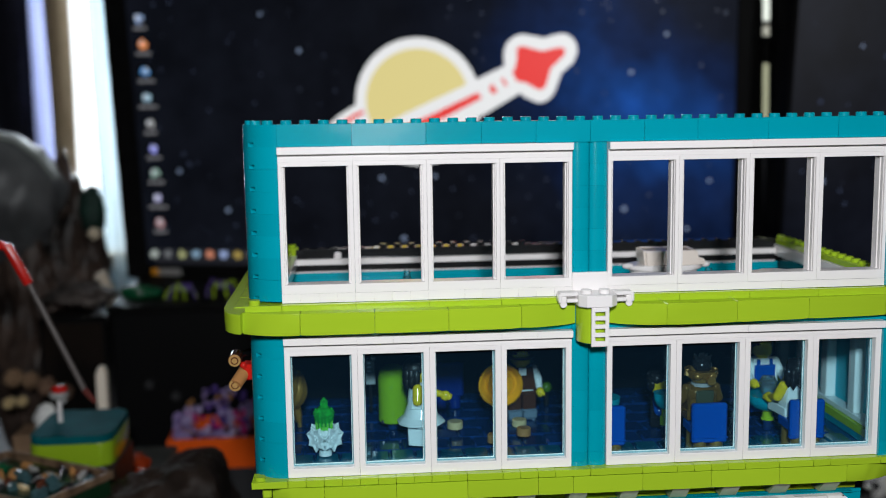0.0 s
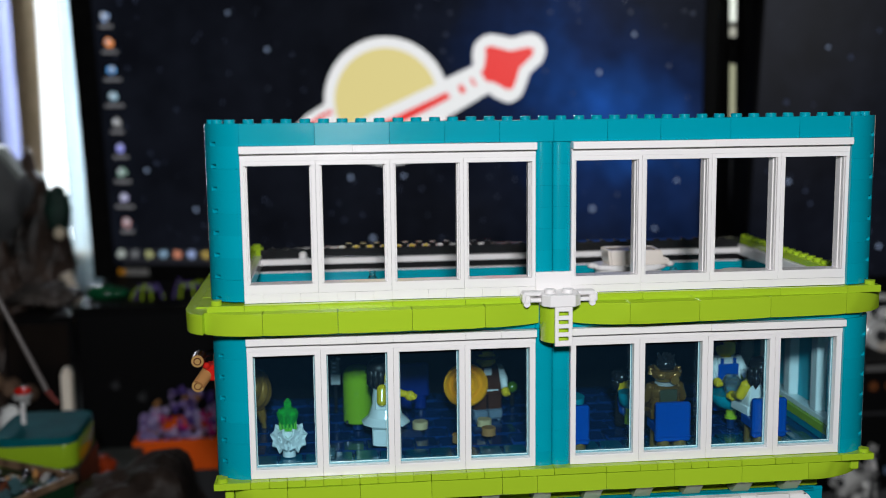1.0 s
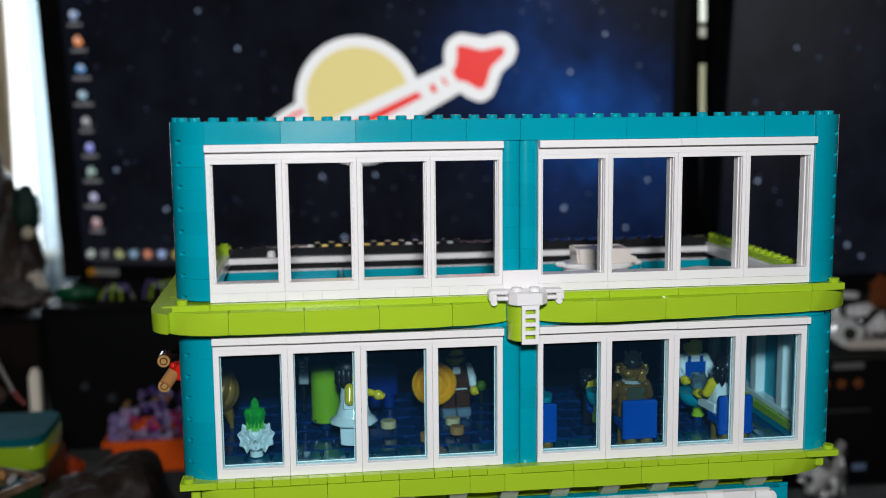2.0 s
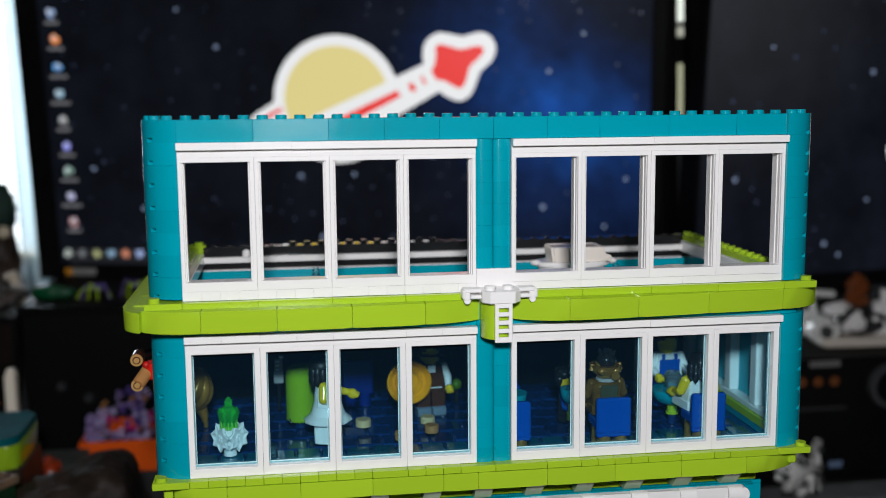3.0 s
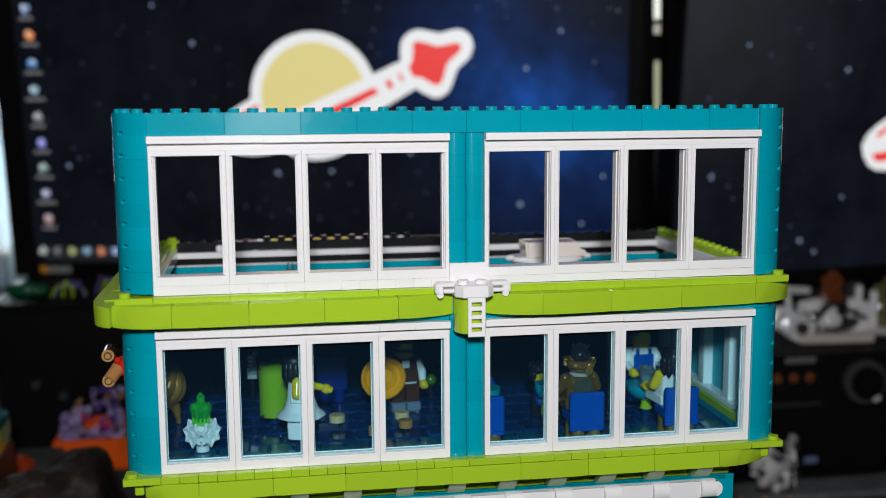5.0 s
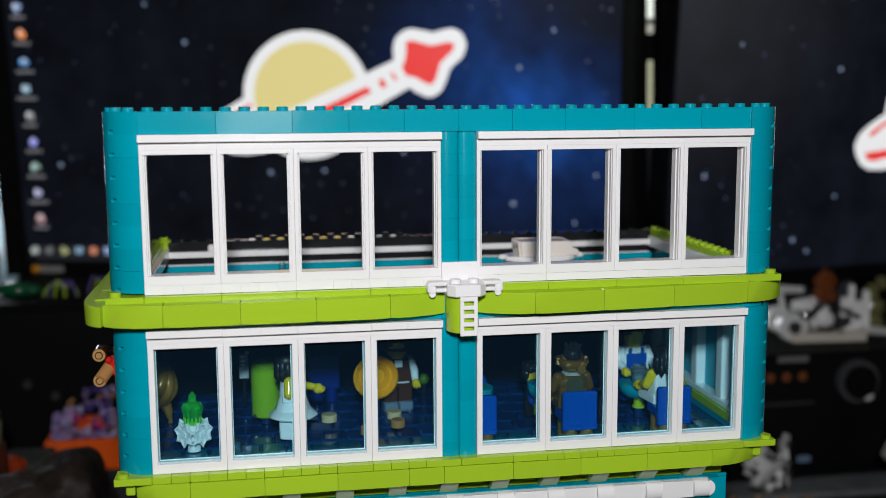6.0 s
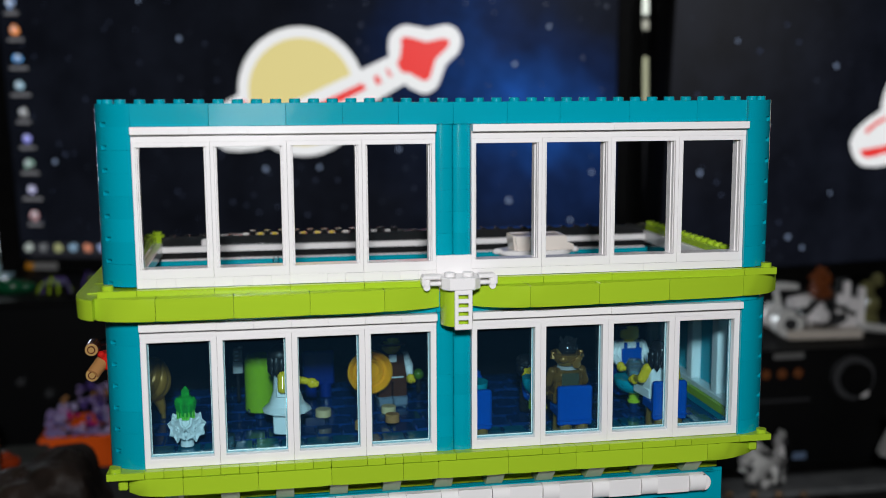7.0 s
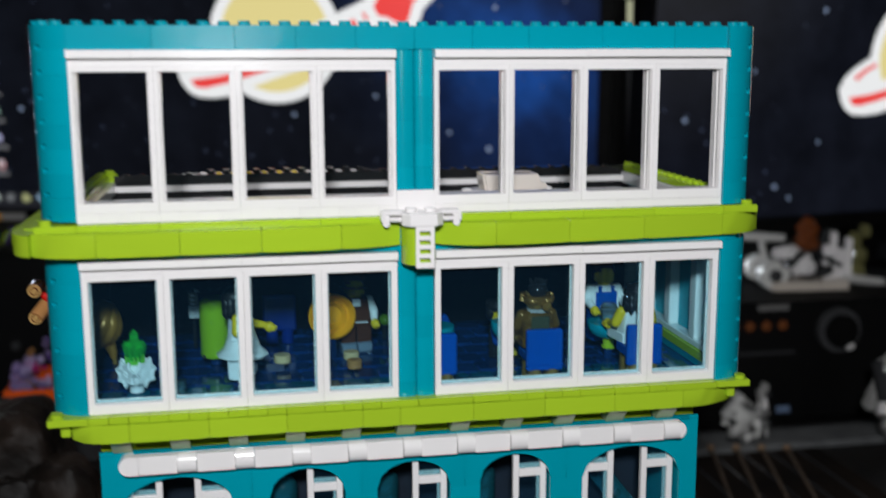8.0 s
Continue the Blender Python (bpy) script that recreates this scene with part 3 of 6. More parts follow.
# ---- toy building: window storey ----
mid = thing("window_storey", 152, 70, -12.8, "teal toy building storey with aqua glazed windows", "toy building")
glazed_storey(mid, 0.0, True, LIME)
for c in (18, 19):
    put("column_brick", column_mesh(9.6), mid, c * STUD, 0, -3.2)
lintel(mid, 60.8, [2] * 8, [8, 8])
row_of(mid, "head_brick", 2, [4, 4, 4, 4, 2, 4, 4, 4, 4], 0, 64.0, 1, 9.6, TEAL)
for x, rz in ((16, 0), (288, 90)):
    put("corner_brick", corner_mesh(False), mid, x, 16, 64.0, "", rz)
row_of(mid, "plate", 0, [2, 1, 1, 1, 1, 1, 1, 1, 1, 1, 1, 2, 1, 1, 1, 2, 3, 2, 1, 1, 1, 1, 2, 2, 1, 3, 2], -4, -3.2, 1.5, 3.2, LIME)
for x in (3.6, 300.4):
    bm = bmesh.new()
    bm_cyl(bm, x, -0.6, -0.1, 1.7, 2.4)
    part("stud", bm, LIME, mid, "", True)
LEDGE_C = [(8.5, 3), (12, -1.5), (20, -4.2), (34, -5), (60, -4.8), (94, -4.4), (280, -4.2), (290, -1.0), (298, 4), (303, 11)]
for a, b in ((8.5, 32), (32, 64), (64, 96), (96, 128), (128, 144), (144, 176), (176, 208), (208, 240), (240, 272), (272, 302)):
    ledge_piece(mid, LEDGE_C, a, b, 7.8, -11.2, -3.3)
for x in (6.2, 297.5):
    bm = bmesh.new()
    bm_box(bm, x - 2.0, x + 2.0, 1.0, 6.0, -9.5, -5.0, 0.6)
    part("ledge_clip", bm, LIME, mid)
bm = bmesh.new()
bm_box(bm, 8, 296, 141, 149, -3, 67)
part("back_wall", bm, TEAL, mid)
bm = bmesh.new()
bm_box(bm, 0.1, 8, 16.2, 149, -3.2, 67)
part("side_wall", bm, TEAL, mid)
# glazed side wall with white posts over a lime sill
bm = bmesh.new()
bm_box(bm, 293.6, 303.8, 16.2, 149, -3.2, 0.4)
part("side_foot", bm, TEAL, mid)
bm = bmesh.new()
bm_box(bm, 293, 303.8, 16.2, 149, 0.5, 4.4)
part("side_sill", bm, LIME, mid, "lime sill under the side windows")
bm = bmesh.new()
bm_box(bm, 294.6, 303.8, 16.2, 149, 4.6, 7.4, 0.3)
part("side_sill_top", bm, AQUA, mid)
SIDEPOST = plastic("bright_white_plastic", (0.90, 0.90, 0.88))
for y in (16.4, 40, 72, 104, 134):
    bm = bmesh.new()
    bm_box(bm, 295.4, 303.6, y, y + 7.0, 7.5, 60.0, 0.4)
    part("side_post", bm, SIDEPOST, mid)
bm = bmesh.new()
bm_box(bm, 300.4, 301.4, 16.5, 148, 7.6, 60)
part("side_pane", bm, rough_stuff("satin_teal_plastic", (0.01, 0.36, 0.45), (0.02, 0.42, 0.52), 30.0, 0.5, 0.1, 0.0, 0.001, 0.12), mid, "teal sheet between the posts")
bm = bmesh.new()
bm_box(bm, 296, 303.8, 16.2, 149, 60, 67)
part("side_head", bm, TEAL, mid)

# ---- toy building: arch storey and base ----
low = thing("arch_storey", 152, 70, -98, "teal toy building storey with arched windows", "toy building")
ARCHES = [(49.5, 23.5, 14.0), (104.5, 16.4, 12.0), (151.5, 16.4, 12.0), (198.0, 16.4, 12.0), (253.0, 23.5, 14.0)]
APEX, WX0, WX1, WTOP, WBOT = -32.4, 18.0, 285.0, -11.4, -98.0


def arch_z(dx, hw, rise):
    return APEX - rise * (1 - math.sqrt(max(0.0, 1 - (dx / hw) ** 2)))


edges = [WX0] + [e for c, hw, r in ARCHES for e in (c - hw, c + hw)] + [WX1]
for k in range(0, len(edges), 2):
    bm = bmesh.new()
    bm_box(bm, edges[k], edges[k + 1], 8, 16, WBOT, -46.0)
    part("pier", bm, TEAL, low)
for k, (c, hw, rise) in enumerate(ARCHES):
    bm = bmesh.new()
    a = edges[2 * k] if k == 0 else (edges[2 * k] + edges[2 * k + 1]) / 2
    b = edges[2 * k + 3] if k == len(ARCHES) - 1 else (edges[2 * k + 2] + edges[2 * k + 3]) / 2
    n = 20
    xs = [a + 0.06] + [c - hw + 2 * hw * i / n for i in range(n + 1)] + [b - 0.06]
    zs = [-46.0] + [arch_z(x - c, hw, rise) for x in xs[1:-1]] + [-46.0]
    low_pts = [(xs[0], -46.0), (c - hw, -46.0)] + list(zip(xs[1:-1], zs[1:-1])) + [(c + hw, -46.0), (xs[-1], -46.0)]
    fr = [bm.verts.new(Vector((x, 8.0, z)) * MM) for x, z in low_pts]
    bk = [bm.verts.new(Vector((x, 16.0, z)) * MM) for x, z in low_pts]
    frt = [bm.verts.new(Vector((x, 8.0, -21.0)) * MM) for x, z in low_pts]
    bkt = [bm.verts.new(Vector((x, 16.0, -21.0)) * MM) for x, z in low_pts]
    for i in range(len(low_pts) - 1):
        for q in ((fr[i], fr[i + 1], frt[i + 1], frt[i]), (bk[i], bk[i + 1], bkt[i + 1], bkt[i]), (fr[i], fr[i + 1], bk[i + 1], bk[i])):
            if len({tuple(v.co) for v in q}) == 4:
                bm.faces.new(q)
    part("arch", bm, TEAL, low)
bm = bmesh.new()
bm_box(bm, WX0, WX1, 8.0, 9.0, -20.9, -19.4)
part("frieze", bm, TEAL, low)
bm = bmesh.new()
bm_box(bm, WX0, WX1, 14.0, 16.0, -20.9, -12.6)
part("cornice_back", bm, LIME, low)
bm = bmesh.new()
bm_box(bm, WX0 + 2, WX1 - 2, 4.0, 16.0, -12.5, -11.3)
part("cornice_plate", bm, LIME, low)
x = 23.6
while x < 270:
    bm = bmesh.new()
    side = [(13.9, -19.3), (6.6, -19.3), (0.2, -12.6), (13.9, -12.6)]
    va = [bm.verts.new(Vector((x, y, z)) * MM) for y, z in side]
    vb = [bm.verts.new(Vector((x + 8, y, z)) * MM) for y, z in side]
    bm.faces.new(va)
    bm.faces.new(vb[::-1])
    for i in range(4):
        bm.faces.new((va[i], va[(i + 1) % 4], vb[(i + 1) % 4], vb[i]))
    part("cornice_bracket", bm, OLIVE, low)
    x += 24
row_of(low, "moulding_plate", 4, [4, 3, 3, 3, 3, 3, 3, 3, 3, 3], 5.2, -20.05, 0.35, 0.6, TEAL)
x, k = 26.0, 0
while x < 276.4:
    w = 8 if k == 0 else (16 if k % 2 else 8)
    w = min(w, 276.9 - x)
    bm = bmesh.new()
    if k == 0 or x + w > 276.4:
        cx = x + 4 if k == 0 else x + w - 4
        sgn = 1 if k == 0 else -1
        pts = [(x + (w if sgn > 0 else 0), -28.3), (x + (w if sgn > 0 else 0), -20.1)] + [(cx - sgn * 4 * math.sin(radians(a)), -24.2 + 4.1 * math.cos(radians(a))) for a in range(0, 181, 20)]
        vf = [bm.verts.new(Vector((px, 1.9, pz)) * MM) for px, pz in pts]
        vb = [bm.verts.new(Vector((px, 8.0, pz)) * MM) for px, pz in pts]
        bm.faces.new(vf)
        bm.faces.new(vb[::-1])
        for i in range(len(pts)):
            j = (i + 1) % len(pts)
            bm.faces.new((vf[i], vf[j], vb[j], vb[i]))
    elif w == 16:
        bm_box(bm, x + 0.05, x + w - 0.05, 1.9, 8.0, -28.3, -20.1, 0.2)
    else:
        pts = [(7.9, -28.3)] + [(3.1 - 2.6 * math.cos(radians(a)), -24.2 + 4.15 * math.sin(radians(a))) for a in range(-90, 91, 15)] + [(7.9, -20.0)]
        va = [bm.verts.new(Vector((x + 0.1, py, pz)) * MM) for py, pz in pts]
        vb = [bm.verts.new(Vector((x + w - 0.1, py, pz)) * MM) for py, pz in pts]
        bm.faces.new(va)
        bm.faces.new(vb[::-1])
        for i in range(len(pts)):
            j = (i + 1) % len(pts)
            bm.faces.new((va[i], va[j], vb[j], vb[i]))
    part("moulding", bm, WHITE, low, "", True)
    x += w
    k += 1


def arch_window(x0, x1):
    """A white framed light behind an arch."""
    z0, z1 = -96.0, -31.0
    bm = bmesh.new()
    bm_box(bm, x0, x0 + 2.8, 12.0, 15.0, z0, z1, 0.3)
    bm_box(bm, x1 - 2.8, x1, 12.0, 15.0, z0, z1, 0.3)
    bm_box(bm, x0 + 2.7, x1 - 2.7, 12.2, 14.8, -45.4, -41.6, 0.3)
    bm_box(bm, x0 + 2.7, x1 - 2.7, 12.2, 14.8, z0, z0 + 3.5, 0.3)
    f = part("window_frame", bm, WHITE, low)
    bm = bmesh.new()
    bm_box(bm, x0 + 2.6, x1 - 2.6, 14.9, 15.6, z0, z1)
    bm_box(bm, x0 + 2.9, x1 - 2.9, 13.2, 14.7, -41.5, -39.6, 0.2, 1)
    bm_box(bm, x1 - 4.2, x1 - 2.9, 13.2, 14.7, z0 + 4, -45.6, 0.2, 1)
    p = part("pane", bm, [PANE, PANE_EDGE], f)
    p.visible_shadow = False


for c, hw, r in ARCHES:
    if hw > 20:
        arch_window(c - 22, c - 7)
        arch_window(c + 6.5, c + 22)
    else:
        arch_window(c, c + 15.6)
bm = bmesh.new()
bm_box(bm, WX0, WX1, 140, 149, WBOT, -14)
bm_box(bm, WX0, WX0 + 8, 16.1, 139.9, WBOT, -14)
bm_box(bm, WX1 - 8, WX1, 16.1, 139.9, WBOT, -14)
part("back_and_side_wall", bm, TEAL, low)
bm = bmesh.new()
bm_box(bm, WX0 + 8.2, WX1 - 8.2, 16.2, 139.8, WBOT, WBOT + 3)
part("storey_floor", bm, DARKGREY, low)
# added near-black sheet: the shade behind the arches put into its colour
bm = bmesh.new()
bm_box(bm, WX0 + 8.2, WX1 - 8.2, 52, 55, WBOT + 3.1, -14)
part("partition", bm, rough_stuff("dark_navy", (0.0015, 0.008, 0.018), (0.003, 0.014, 0.03), 40.0, 0.6, 0.2), low, "dark blue sheet standing in for shade behind the arched windows")
SEACLEAR = clear_pane("clear_sea_blue_plastic", (0.45, 0.78, 0.88), 0.05, 0.16, (0.03, 0.30, 0.42))
for x in (94.0, 141.0, 187.5):  # rounded clear shapes behind the small arches
    bm = bmesh.new()
    bm_cyl(bm, 0, 0, 0.0, 44.0, 7.0, 7.0, 24)
    bm_ball(bm, 0, 0, 44.0, 7.0, 7.0, 7.0, 0, 3)
    solo("clear_dome", finish(bm, "clear_dome", SEACLEAR, True), x, 34, WBOT + 3, "clear sea-blue domed post inside the building", "toy pillar", 0, "clear posts behind the arches")
bm = bmesh.new()
bm_box(bm, -5, 5, -7, 7, -26, 26, 0.6)
for k in range(6):
    bm_cyl(bm, 0, -7.6, -21.6 + 8 * k, -19.6 + 8 * k, 2.4, 2.4, 14, 0)
bmesh.ops.rotate(bm, verts=bm.verts[:], cent=(0, 0, 0), matrix=Matrix.Rotation(radians(-38), 3, "Y"))
solo("clear_slide", finish(bm, "clear_slide", SEACLEAR, True), 252, 40, -62, "clear sea-blue studded slope inside the building", "toy slide")
base = thing("base_storey", 152, 70, -195, "plain teal toy building base standing on the desk", "toy building")
bm = bmesh.new()
bm_box(bm, WX0, WX1, 8, 149, -192, -98.1, 0.3)
part("wall", bm, TEAL, base)
bm = bmesh.new()
bm_box(bm, 0, 304, -40, 160, -195, -192, 0.3)
part("baseplate", bm, GREY, base)


# ---- monitors ----
def screen_material(name, glow_x, glow_z, seed, lift=0.0, band=(1.45, 1.0, 2.3), sheen=None):
    """A lit night-sky wallpaper: deep blue glow fading to black, with soft specks."""
    m, nt, b = nodes_of(name)
    tc = nt.nodes.new("ShaderNodeTexCoord")
    off = nt.nodes.new("ShaderNodeVectorMath")
    off.operation = "SUBTRACT"
    off.inputs[1].default_value = (glow_x, 0, glow_z)
    turn = nt.nodes.new("ShaderNodeVectorRotate")
    turn.rotation_type = "Y_AXIS"
    turn.inputs["Angle"].default_value = radians(-48)
    mp = nt.nodes.new("ShaderNodeVectorMath")
    mp.operation = "MULTIPLY"
    mp.inputs[1].default_value = band
    ln = nt.nodes.new("ShaderNodeVectorMath")
    ln.operation = "LENGTH"
    nt.links.new(tc.outputs["Object"], off.inputs[0])
    nt.links.new(off.outputs[0], turn.inputs["Vector"])
    nt.links.new(turn.outputs[0], mp.inputs[0])
    nt.links.new(mp.outputs[0], ln.inputs[0])
    n = nt.nodes.new("ShaderNodeTexNoise")
    n.inputs["Scale"].default_value, n.inputs["Detail"].default_value = 8.0 + seed, 8.0
    nt.links.new(tc.outputs["Object"], n.inputs["Vector"])
    add = nt.nodes.new("ShaderNodeMath")
    add.operation = "MULTIPLY_ADD"
    add.inputs[1].default_value, add.inputs[2].default_value = 0.30, -0.15
    nt.links.new(n.outputs[0], add.inputs[0])
    s = nt.nodes.new("ShaderNodeMath")
    nt.links.new(ln.outputs["Value"], s.inputs[0])
    nt.links.new(add.outputs[0], s.inputs[1])
    ramp = nt.nodes.new("ShaderNodeValToRGB")
    cr = ramp.color_ramp
    cr.elements[0].position, cr.elements[0].color = 0.0, (0.008, 0.062, 0.30, 1)
    cr.elements[1].position, cr.elements[1].color = 0.42, (0.0034, 0.0043, 0.0072, 1)
    for pos, col in ((0.08, (0.006, 0.038, 0.17, 1)), (0.16, (0.0042, 0.014, 0.058, 1)), (0.27, (0.004, 0.0062, 0.014, 1))):
        e = cr.elements.new(pos)
        e.color = col
    for e in cr.elements:
        e.color = (e.color[0] + lift, e.color[1] + lift * 1.1, e.color[2] + lift * 2.2, 1)
    nt.links.new(s.outputs[0], ramp.inputs[0])
    v = nt.nodes.new("ShaderNodeTexVoronoi")
    v.inputs["Scale"].default_value = 48.0
    nt.links.new(tc.outputs["Object"], v.inputs["Vector"])
    st = nt.nodes.new("ShaderNodeMapRange")
    st.inputs["From Min"].default_value, st.inputs["From Max"].default_value = 0.10, 0.02
    st.inputs["To Min"].default_value, st.inputs["To Max"].default_value = 0.0, 1.0
    nt.links.new(v.outputs["Distance"], st.inputs["Value"])
    sep = nt.nodes.new("ShaderNodeSeparateColor")
    nt.links.new(v.outputs["Color"], sep.inputs[0])
    cube = nt.nodes.new("ShaderNodeMath")
    cube.operation = "POWER"
    cube.inputs[1].default_value = 4.0
    nt.links.new(sep.outputs[0], cube.inputs[0])
    mul = nt.nodes.new("ShaderNodeMath")
    mul.operation = "MULTIPLY"
    nt.links.new(st.outputs[0], mul.inputs[0])
    nt.links.new(cube.outputs[0], mul.inputs[1])
    mix = nt.nodes.new("ShaderNodeMix")
    mix.data_type = "RGBA"
    mix.inputs[7].default_value = (0.10, 0.13, 0.2, 1)
    nt.links.new(mul.outputs[0], mix.inputs[0])
    cloud = nt.nodes.new("ShaderNodeTexNoise")
    cloud.inputs["Scale"].default_value, cloud.inputs["Detail"].default_value = 17.0 + seed, 9.0
    cloud.inputs["Roughness"].default_value = 0.62
    nt.links.new(tc.outputs["Object"], cloud.inputs["Vector"])
    amount = nt.nodes.new("ShaderNodeMapRange")
    amount.inputs["From Min"].default_value, amount.inputs["From Max"].default_value = 0.32, 0.68
    amount.inputs["To Min"].default_value, amount.inputs["To Max"].default_value = 0.6, 1.5
    nt.links.new(cloud.outputs[0], amount.inputs["Value"])
    scale = nt.nodes.new("ShaderNodeVectorMath")
    scale.operation = "SCALE"
    nt.links.new(ramp.outputs[0], scale.inputs[0])
    nt.links.new(amount.outputs[0], scale.inputs["Scale"])
    nt.links.new(scale.outputs[0], mix.inputs[6])
    b.inputs["Base Color"].default_value = (0.004, 0.004, 0.005, 1)
    lit = mix.outputs[2]
    if sheen:  # painted grey sheen, added to the glow at the panel's dark corner
        away = nt.nodes.new("ShaderNodeVectorMath")
        away.operation = "DISTANCE"
        away.inputs[1].default_value = (sheen[0], 0, sheen[1])
        nt.links.new(tc.outputs["Object"], away.inputs[0])
        fade = nt.nodes.new("ShaderNodeMapRange")
        fade.interpolation_type = "SMOOTHSTEP"
        fade.inputs["From Max"].default_value = sheen[2]
        fade.inputs["To Min"].default_value, fade.inputs["To Max"].default_value = sheen[3], 0.0
        nt.links.new(away.outputs["Value"], fade.inputs["Value"])
        sheen_sum = nt.nodes.new("ShaderNodeVectorMath")
        nt.links.new(lit, sheen_sum.inputs[0])
        nt.links.new(fade.outputs[0], sheen_sum.inputs[1])
        lit = sheen_sum.outputs[0]
    nt.links.new(lit, b.inputs["Emission Color"])
    b.inputs["Emission Strength"].default_value = 1.0
    b.inputs["Roughness"].default_value = 0.35
    b.inputs["Specular IOR Level"].default_value = 0.03
    return m


SCREEN_A = screen_material("night_sky_screen", 0.212, -0.016, 0.0)
SCREEN_B = screen_material("night_sky_screen_two", 0.36, 0.25, 3.0, 0.0008, sheen=(-0.29, 0.12, 0.26, 0.017))
LOGO_WHITE = glowing("screen_white", (0.86, 0.87, 0.88), 0.92)
LOGO_YELLOW = glowing("screen_yellow", (0.74, 0.64, 0.26), 0.95)
LOGO_RED = glowing("screen_red", (0.82, 0.035, 0.03), 0.95)
ICON_LABEL = glowing("screen_grey", (0.30, 0.30, 0.32), 0.5)
BEZEL = rough_stuff("black_bezel", (0.0035, 0.0035, 0.0036), (0.0055, 0.0054, 0.0054), 60, 0.55, 0.1, 0.0, 0.002, 0.06)


def tilted(x, y, z, slope_x, slope_z):
    """A frame whose x runs along a screen and whose y points into it."""
    ex = Vector((1, slope_x, 0)).normalized()
    ez = Vector((0, slope_z, 1)).normalized()
    ey = ez.cross(ex).normalized()
    ez = ex.cross(ey)
    m = Matrix((ex, ey, ez)).transposed().to_4x4()
    m.translation = at_mm(x, y, z)
    return m


def flat(parent, name, outline, mat, depth, label="", thick=0.12):
    """A flat lit shape on a screen: outline of (u, w) in millimetres, depth in front of the glass."""
    bm = bmesh.new()
    a = [bm.verts.new(Vector((u, -depth, w)) * MM) for u, w in outline]
    bb = [bm.verts.new(Vector((u, -depth + thick, w)) * MM) for u, w in outline]
    bm.faces.new(a)
    bm.faces.new(bb[::-1])
    for i in range(len(a)):
        j = (i + 1) % len(a)
        bm.faces.new((a[i], a[j], bb[j], bb[i]))
    ob = new(name, finish(bm, name, mat))
    ob.parent = parent
    if label:
        ob["label"] = label
    return ob


def disc(u, w, r, n=40):
    return [(u + r * math.cos(2 * math.pi * i / n), w + r * math.sin(2 * math.pi * i / n)) for i in range(n)]


def monitor(m, width, height, screen_mat, label, left=24):
    ob = new("monitor")
    ob.matrix_world = m
    tagged(ob, label, "monitor", "monitors on the desk")
    hw, hh = width / 2, height / 2

    def mpart(name, bm, mat):
        p = new(name, finish(bm, name, mat))
        p.parent = ob
        return p

    bm = bmesh.new()
    bm_box(bm, -hw, hw, 0, 2, -hh, hh)
    s = mpart("screen", bm, screen_mat)
    for nm, x0, x1, z0, z1 in (("bezel", -hw - left, -hw, -hh - 16, hh + 14), ("bezel", hw, hw + 14, -hh - 16, hh + 14), ("bezel", -hw, hw, -hh - 16, -hh), ("bezel", -hw, hw, hh, hh + 14)):
        bm = bmesh.new()
        bm_box(bm, x0, x1, -4, 14, z0, z1, 1.0)
        mpart(nm, bm, BEZEL)
    bm = bmesh.new()
    bm_box(bm, -hw - left + 2, hw + 12, 14.1, 34, -hh - 14, hh + 12, 4)
    mpart("case", bm, BEZEL)
    bm = bmesh.new()
    bm_box(bm, -30, 30, 34, 60, -hh - 140, 40, 3)
    mpart("stand", bm, BEZEL)
    return ob, s


